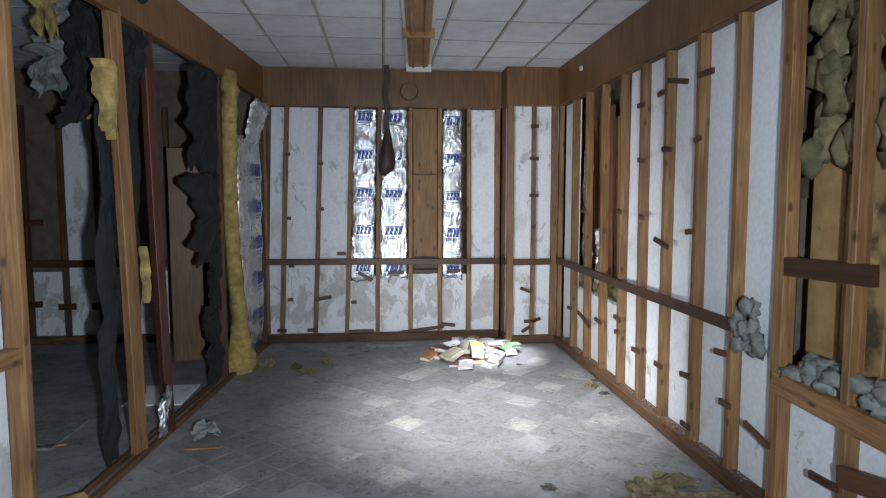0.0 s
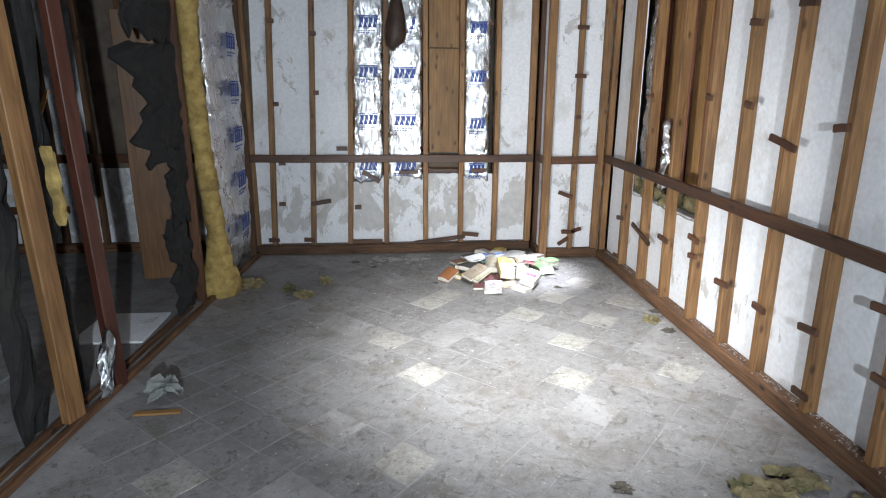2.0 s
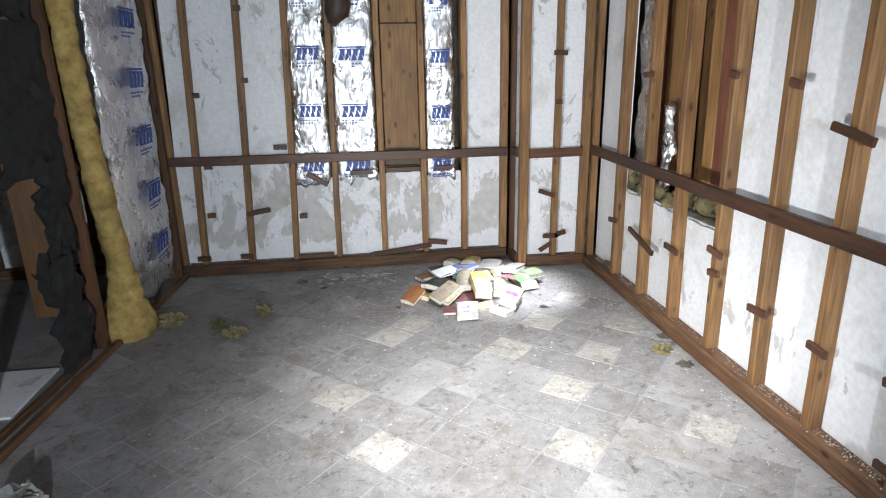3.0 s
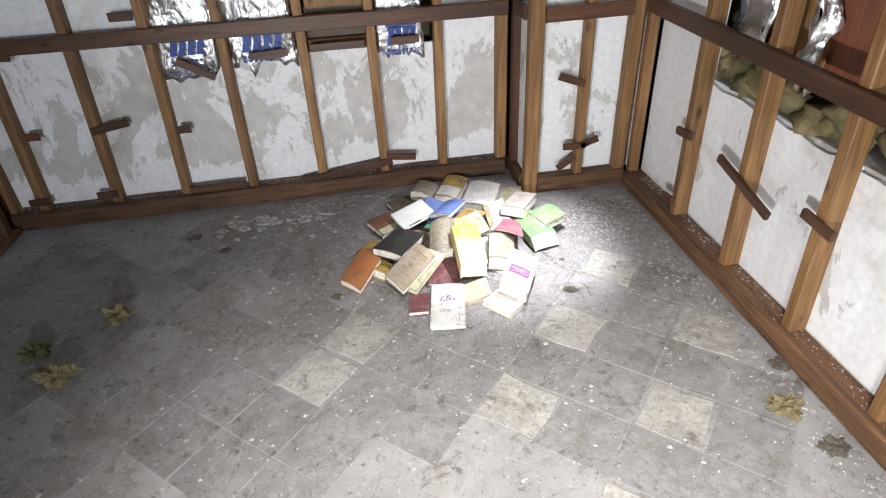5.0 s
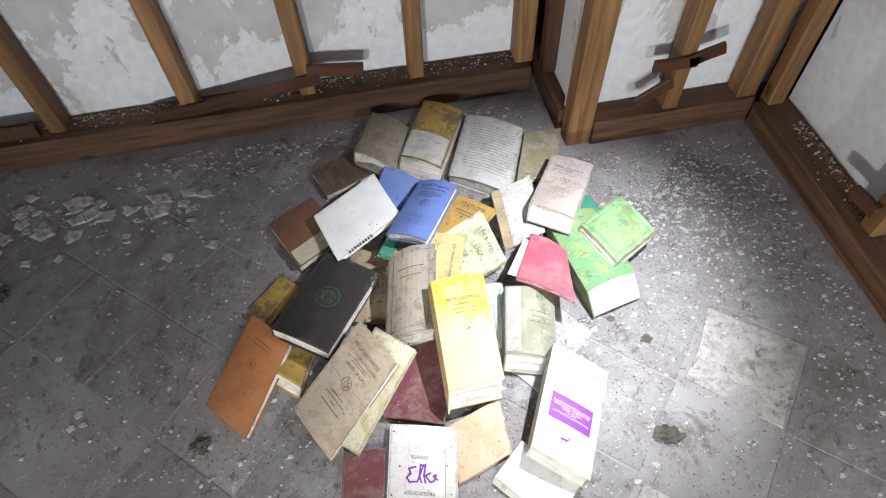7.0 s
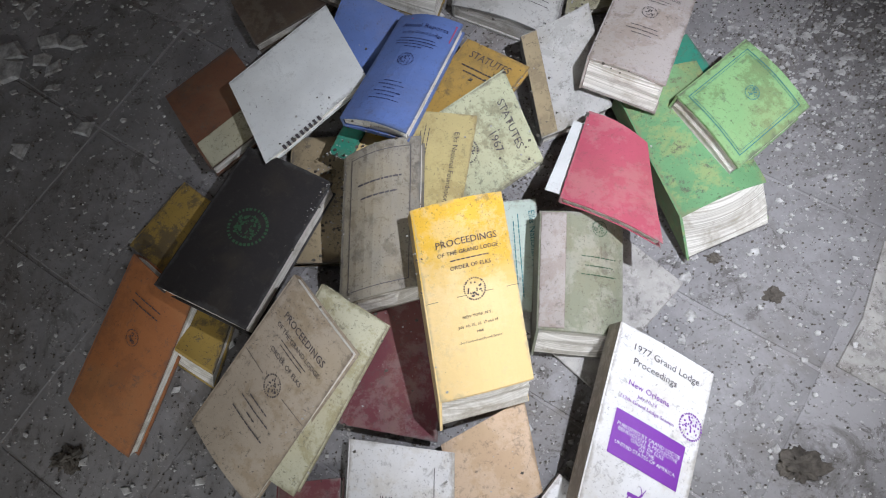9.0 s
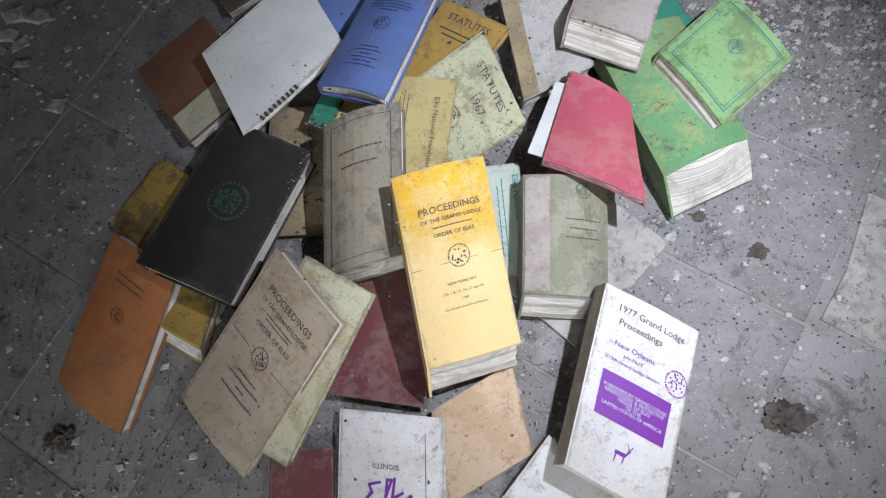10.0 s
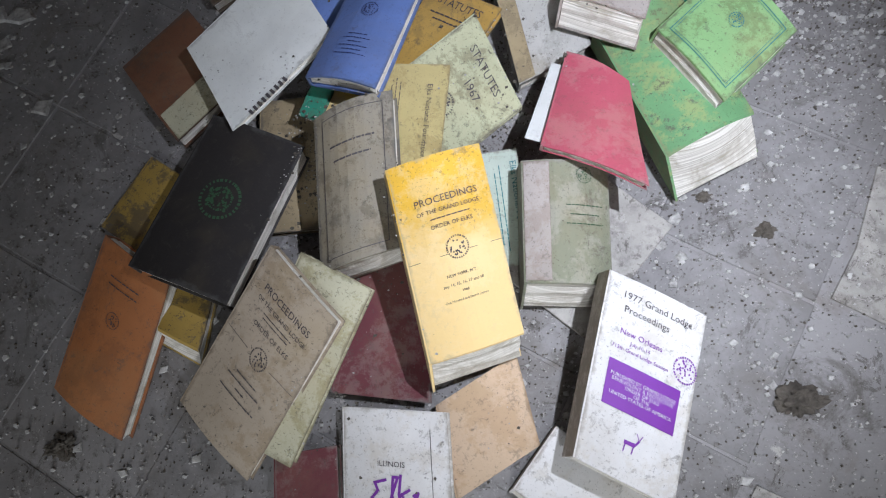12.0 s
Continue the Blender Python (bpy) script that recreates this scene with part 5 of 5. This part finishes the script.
b.slab("spine_wrap", -b.w / 2, -b.w * 0.22, -b.l / 2 + 0.002, b.l / 2 - 0.002, b.h + 0.0004, b.h + 0.0014, CV["beige"])
b = books["pages_back"]
b.slab("spine_wrap", -b.w / 2 - 0.002, -b.w * 0.28, -b.l / 2 + 0.002, b.l / 2 - 0.002, b.h + 0.0003, b.h + 0.0022, CV["card"])
# spiral binding of the white pad
b = books["blank"]
for k in range(3, 12):
    bm = bmesh.new()
    v = -b.l / 2 + 0.012 + k * (b.l - 0.024) / 21
    cuboid(bm, (b.w / 2 - 0.004, v + b.w / 2 * b.slump - 0.0022, b.h - 0.002), (b.w / 2 + 0.003, v + b.w / 2 * b.slump + 0.0022, b.h + 0.0012))
    part("binding_tooth", bm, INK, b.top, "black plastic comb tooth")

# ---- floor pieces, last ----
SIDE, TURN = 0.229, radians(48)
ax, ay = Vector((math.cos(TURN), math.sin(TURN))), Vector((-math.sin(TURN), math.cos(TURN)))
org = Vector((1.459, 5.982))


def tile_bm(bm, c, half, z, ragged, rn):
    pts = []
    for sx, sy in ((-1, -1), (0.1, -1), (1, -1), (1, 0), (1, 1), (-0.2, 1), (-1, 1), (-1, 0.1)):
        e = 1 - rn.uniform(0, ragged)
        p = c + ax * (sx * half * e) + ay * (sy * half * (1 - rn.uniform(0, ragged)))
        pts.append(p)
    low = [bm.verts.new((p.x, p.y, 0.0)) for p in pts]
    high = [bm.verts.new((p.x + (c.x - p.x) * 0.008, p.y + (c.y - p.y) * 0.008, z)) for p in pts]
    bm.faces.new(high)
    for i in range(8):
        bm.faces.new((low[i], low[(i + 1) % 8], high[(i + 1) % 8], high[i]))


rn = random.Random(11)
grey_tiles = bmesh.new()
pale_spots = [Vector(p) for p in ((1.34, 5.57), (1.76, 5.5), (0.95, 5.27), (0.66, 5.42), (0.27, 5.56), (1.5, 5.14), (-0.15, 5.63), (1.6, 5.98), (1.37, 5.73), (1.3, 6.1), (0.55, 5.8), (1.2, 4.9))]
for i in range(-32, 12):
    for j in range(-26, 22):
        c = org + ax * (SIDE * (i + 0.5)) + ay * (SIDE * (j - 0.5))
        if not (left_line(c.y) + 0.18 < c.x < 1.84 and -1.9 < c.y < (6.82 if c.x < 1.25 else 6.5)):
            continue
        if any((c - p).length < 0.1 for p in pale_spots) or (c.y < 5.0 and rn.random() < 0.05):
            bm = bmesh.new()
            tile_bm(bm, c, SIDE / 2 - 0.001, 0.0025, 0.16, rn)
            part("tile", bm, TILE_PALE, floor)
        elif rn.random() < 0.82:
            tile_bm(grey_tiles, c, SIDE / 2 - 0.0004, 0.0012, 0.03, rn)
tagged(part("worn_tiles", grey_tiles, TILE_GREY, floor), "", "", "", "stuff")


def level(x, y):
    """Height of the heap at a place on the floor."""
    i, j = int((x - GX) / CELL), int((y - GY) / CELL)
    return float(heights[i, j]) if 0 <= i < 240 and 0 <= j < 260 else 0.0


def chips(name, places, material, label, lo, hi, seed, flat=1.0, on_books=False, lift=0.0):
    """Loose crumbs, one mesh."""
    rn = random.Random(seed)
    verts, faces = [], []
    for x, y in places:
        s = lo + (hi - lo) * rn.random() ** 3
        a = rn.uniform(0, math.tau)
        h = s * rn.uniform(0.2, 0.6) * flat
        z0 = 0.0025 + lift + (level(x, y) if on_books else 0.0)
        base = len(verts)
        k = 4 + int(rn.random() * 2)
        for q in range(k):
            r = s * rn.uniform(0.55, 1.1)
            t = a + math.tau * q / k
            verts.append((x + r * math.cos(t), y + r * math.sin(t) * rn.uniform(0.6, 1), z0 - 0.001))
        for q in range(k):
            vx = verts[base + q]
            verts.append((x + (vx[0] - x) * 0.75, y + (vx[1] - y) * 0.75, z0 + h))
        faces.append(tuple(range(base + k, base + 2 * k)))
        for q in range(k):
            faces.append((base + q, base + (q + 1) % k, base + k + (q + 1) % k, base + k + q))
    me = bpy.data.meshes.new(name)
    me.from_pydata(verts, [], faces)
    me.materials.append(material)
    return tagged(new(name, me), label, "debris", "", "stuff")


rn = random.Random(21)
near_far_wall = [(rn.uniform(-1.1, 1.4), 6.95 - abs(rn.gauss(0, 0.14))) for _ in range(900)]
near_right = [(1.96 - abs(rn.gauss(0, 0.12)), rn.uniform(4.0, 6.6)) for _ in range(900)]
corner = [(rn.gauss(1.68, 0.14), rn.gauss(6.45, 0.14)) for _ in range(2200)]
round_heap = [(rn.gauss(1.05, 0.5), rn.gauss(6.2, 0.45)) for _ in range(5200)]
wide_open = [(rn.uniform(-1.0, 1.9), rn.uniform(2.0, 6.8)) for _ in range(2600)]
ok = [p for p in near_far_wall + near_right + corner + round_heap + wide_open if left_line(p[1]) + 0.1 < p[0] < 1.97 and p[1] < (6.95 if p[0] < 1.4 else 6.68)]
chips("plaster_crumbs", ok, CHIP, "pale plaster crumbs strewn over the floor", 0.001, 0.0062, 3, 0.5)
dirt_at = [(rn.gauss(1.0, 0.7), rn.gauss(6.2, 0.5)) for _ in range(5200)] + [(rn.gauss(1.7, 0.14), rn.gauss(6.45, 0.14)) for _ in range(3200)] + [(rn.uniform(-1.0, 1.9), rn.uniform(2.0, 6.8)) for _ in range(500)]
chips("dirt_crumbs", [p for p in dirt_at if left_line(p[1]) + 0.1 < p[0] < 1.97 and p[1] < (6.95 if p[0] < 1.4 else 6.68)], DIRT, "brown dirt crumbs strewn over the floor", 0.0007, 0.0028, 4)
on_heap = []
for x, y, sx, sy, n in ((0.9, 6.29, 0.045, 0.09, 420), (0.84, 6.36, 0.025, 0.05, 260), (1.2, 6.69, 0.08, 0.08, 260), (1.2, 6.45, 0.06, 0.07, 220), (1.43, 6.37, 0.03, 0.03, 60), (0.68, 6.53, 0.03, 0.03, 50), (1.24, 6.28, 0.03, 0.03, 14), (0.868, 5.85, 0.05, 0.08, 90), (0.8, 6.05, 0.03, 0.06, 60)):
    on_heap += [(rn.gauss(x, sx), rn.gauss(y, sy)) for _ in range(n)]
specks = [(rn.gauss(1.05, 0.28), rn.gauss(6.25, 0.28)) for _ in range(380)]
chips("specks_on_books", [p for p in specks if level(*p) > 0.004 and p[1] < 6.66], CHIP, "tiny pale specks lying on the books", 0.0003, 0.001, 10, 0.5, True)
chips("dust_on_books", [p for p in on_heap if level(*p) > 0.004 and p[1] < 6.66], CHIP, "pale crumbs and dust lying on the books", 0.0005, 0.0026, 6, 0.5, True)
chips("dirt_on_books", [(x + 0.01, y - 0.008) for x, y in on_heap if level(x + 0.01, y - 0.008) > 0.004 and y < 6.66], DIRT, "brown crumbs of dirt lying on the books", 0.0006, 0.0042, 7, 0.6, True)
grit = [(rn.gauss(1.62, 0.13), rn.gauss(6.46, 0.12)) for _ in range(420)] + [(1.95 - abs(rn.gauss(0, 0.06)), rn.uniform(4.5, 6.6)) for _ in range(350)] + [(rn.uniform(0.2, 1.35), 6.93 - abs(rn.gauss(0, 0.05))) for _ in range(350)] + [(rn.gauss(1.0, 0.45), rn.gauss(6.2, 0.4)) for _ in range(800)] + [(rn.uniform(-0.6, 1.9), rn.uniform(4.6, 6.8)) for _ in range(700)]
chips("plaster_grit", [p for p in grit if p[0] < 1.96 and p[1] < (6.93 if p[0] < 1.4 else 6.67)], CHIP, "flat grey and white plaster scraps in the corner", 0.0018, 0.012, 12, 0.12)
fine = [(rn.gauss(1.05, 0.42), rn.gauss(6.25, 0.36)) for _ in range(9000)] + [(rn.gauss(0.98, 0.2), rn.gauss(6.28, 0.22)) for _ in range(11000)]
chips("fine_dirt", [p for p in fine if p[0] < 1.95 and p[1] < (6.95 if p[0] < 1.4 else 6.68)], DIRT, "fine dark dirt round the heap of books", 0.0005, 0.0025, 8)
fine2 = [(rn.gauss(1.15, 0.45), rn.gauss(6.3, 0.36)) for _ in range(5000)]
chips("fine_plaster", [p for p in fine2 if p[0] < 1.95 and p[1] < (6.95 if p[0] < 1.4 else 6.68)], CHIP, "fine pale plaster grit round the heap of books", 0.0004, 0.0018, 9)
flakes = [(rn.gauss(0.2, 0.16), rn.gauss(6.72, 0.07)) for _ in range(70)] + [(rn.gauss(-0.05, 0.1), rn.gauss(6.78, 0.05)) for _ in range(30)]
chips("plaster_flakes", flakes, CHIP, "white plaster flakes under the window bay", 0.006, 0.05, 5, 0.15)
# plaster dust and bits lying on the sole plates, below the broken boards
ledge = [(2.07 - abs(rn.gauss(0, 0.028)), rn.uniform(3.2, 6.6)) for _ in range(2200)]
chips("crumbs_on_plate", [p for p in ledge if p[0] > 1.985], CHIP, "pale plaster bits lying on the sole plate", 0.0008, 0.0065, 14, 0.4, False, 0.0825)
ledge_far = [(rn.uniform(-1.2, 1.38), 7.07 - abs(rn.gauss(0, 0.028))) for _ in range(1700)]
chips("crumbs_on_far_plate", [p for p in ledge_far if p[1] > 6.985], CHIP, "pale plaster bits lying on the sole plate", 0.0008, 0.006, 15, 0.4, False, 0.0885)
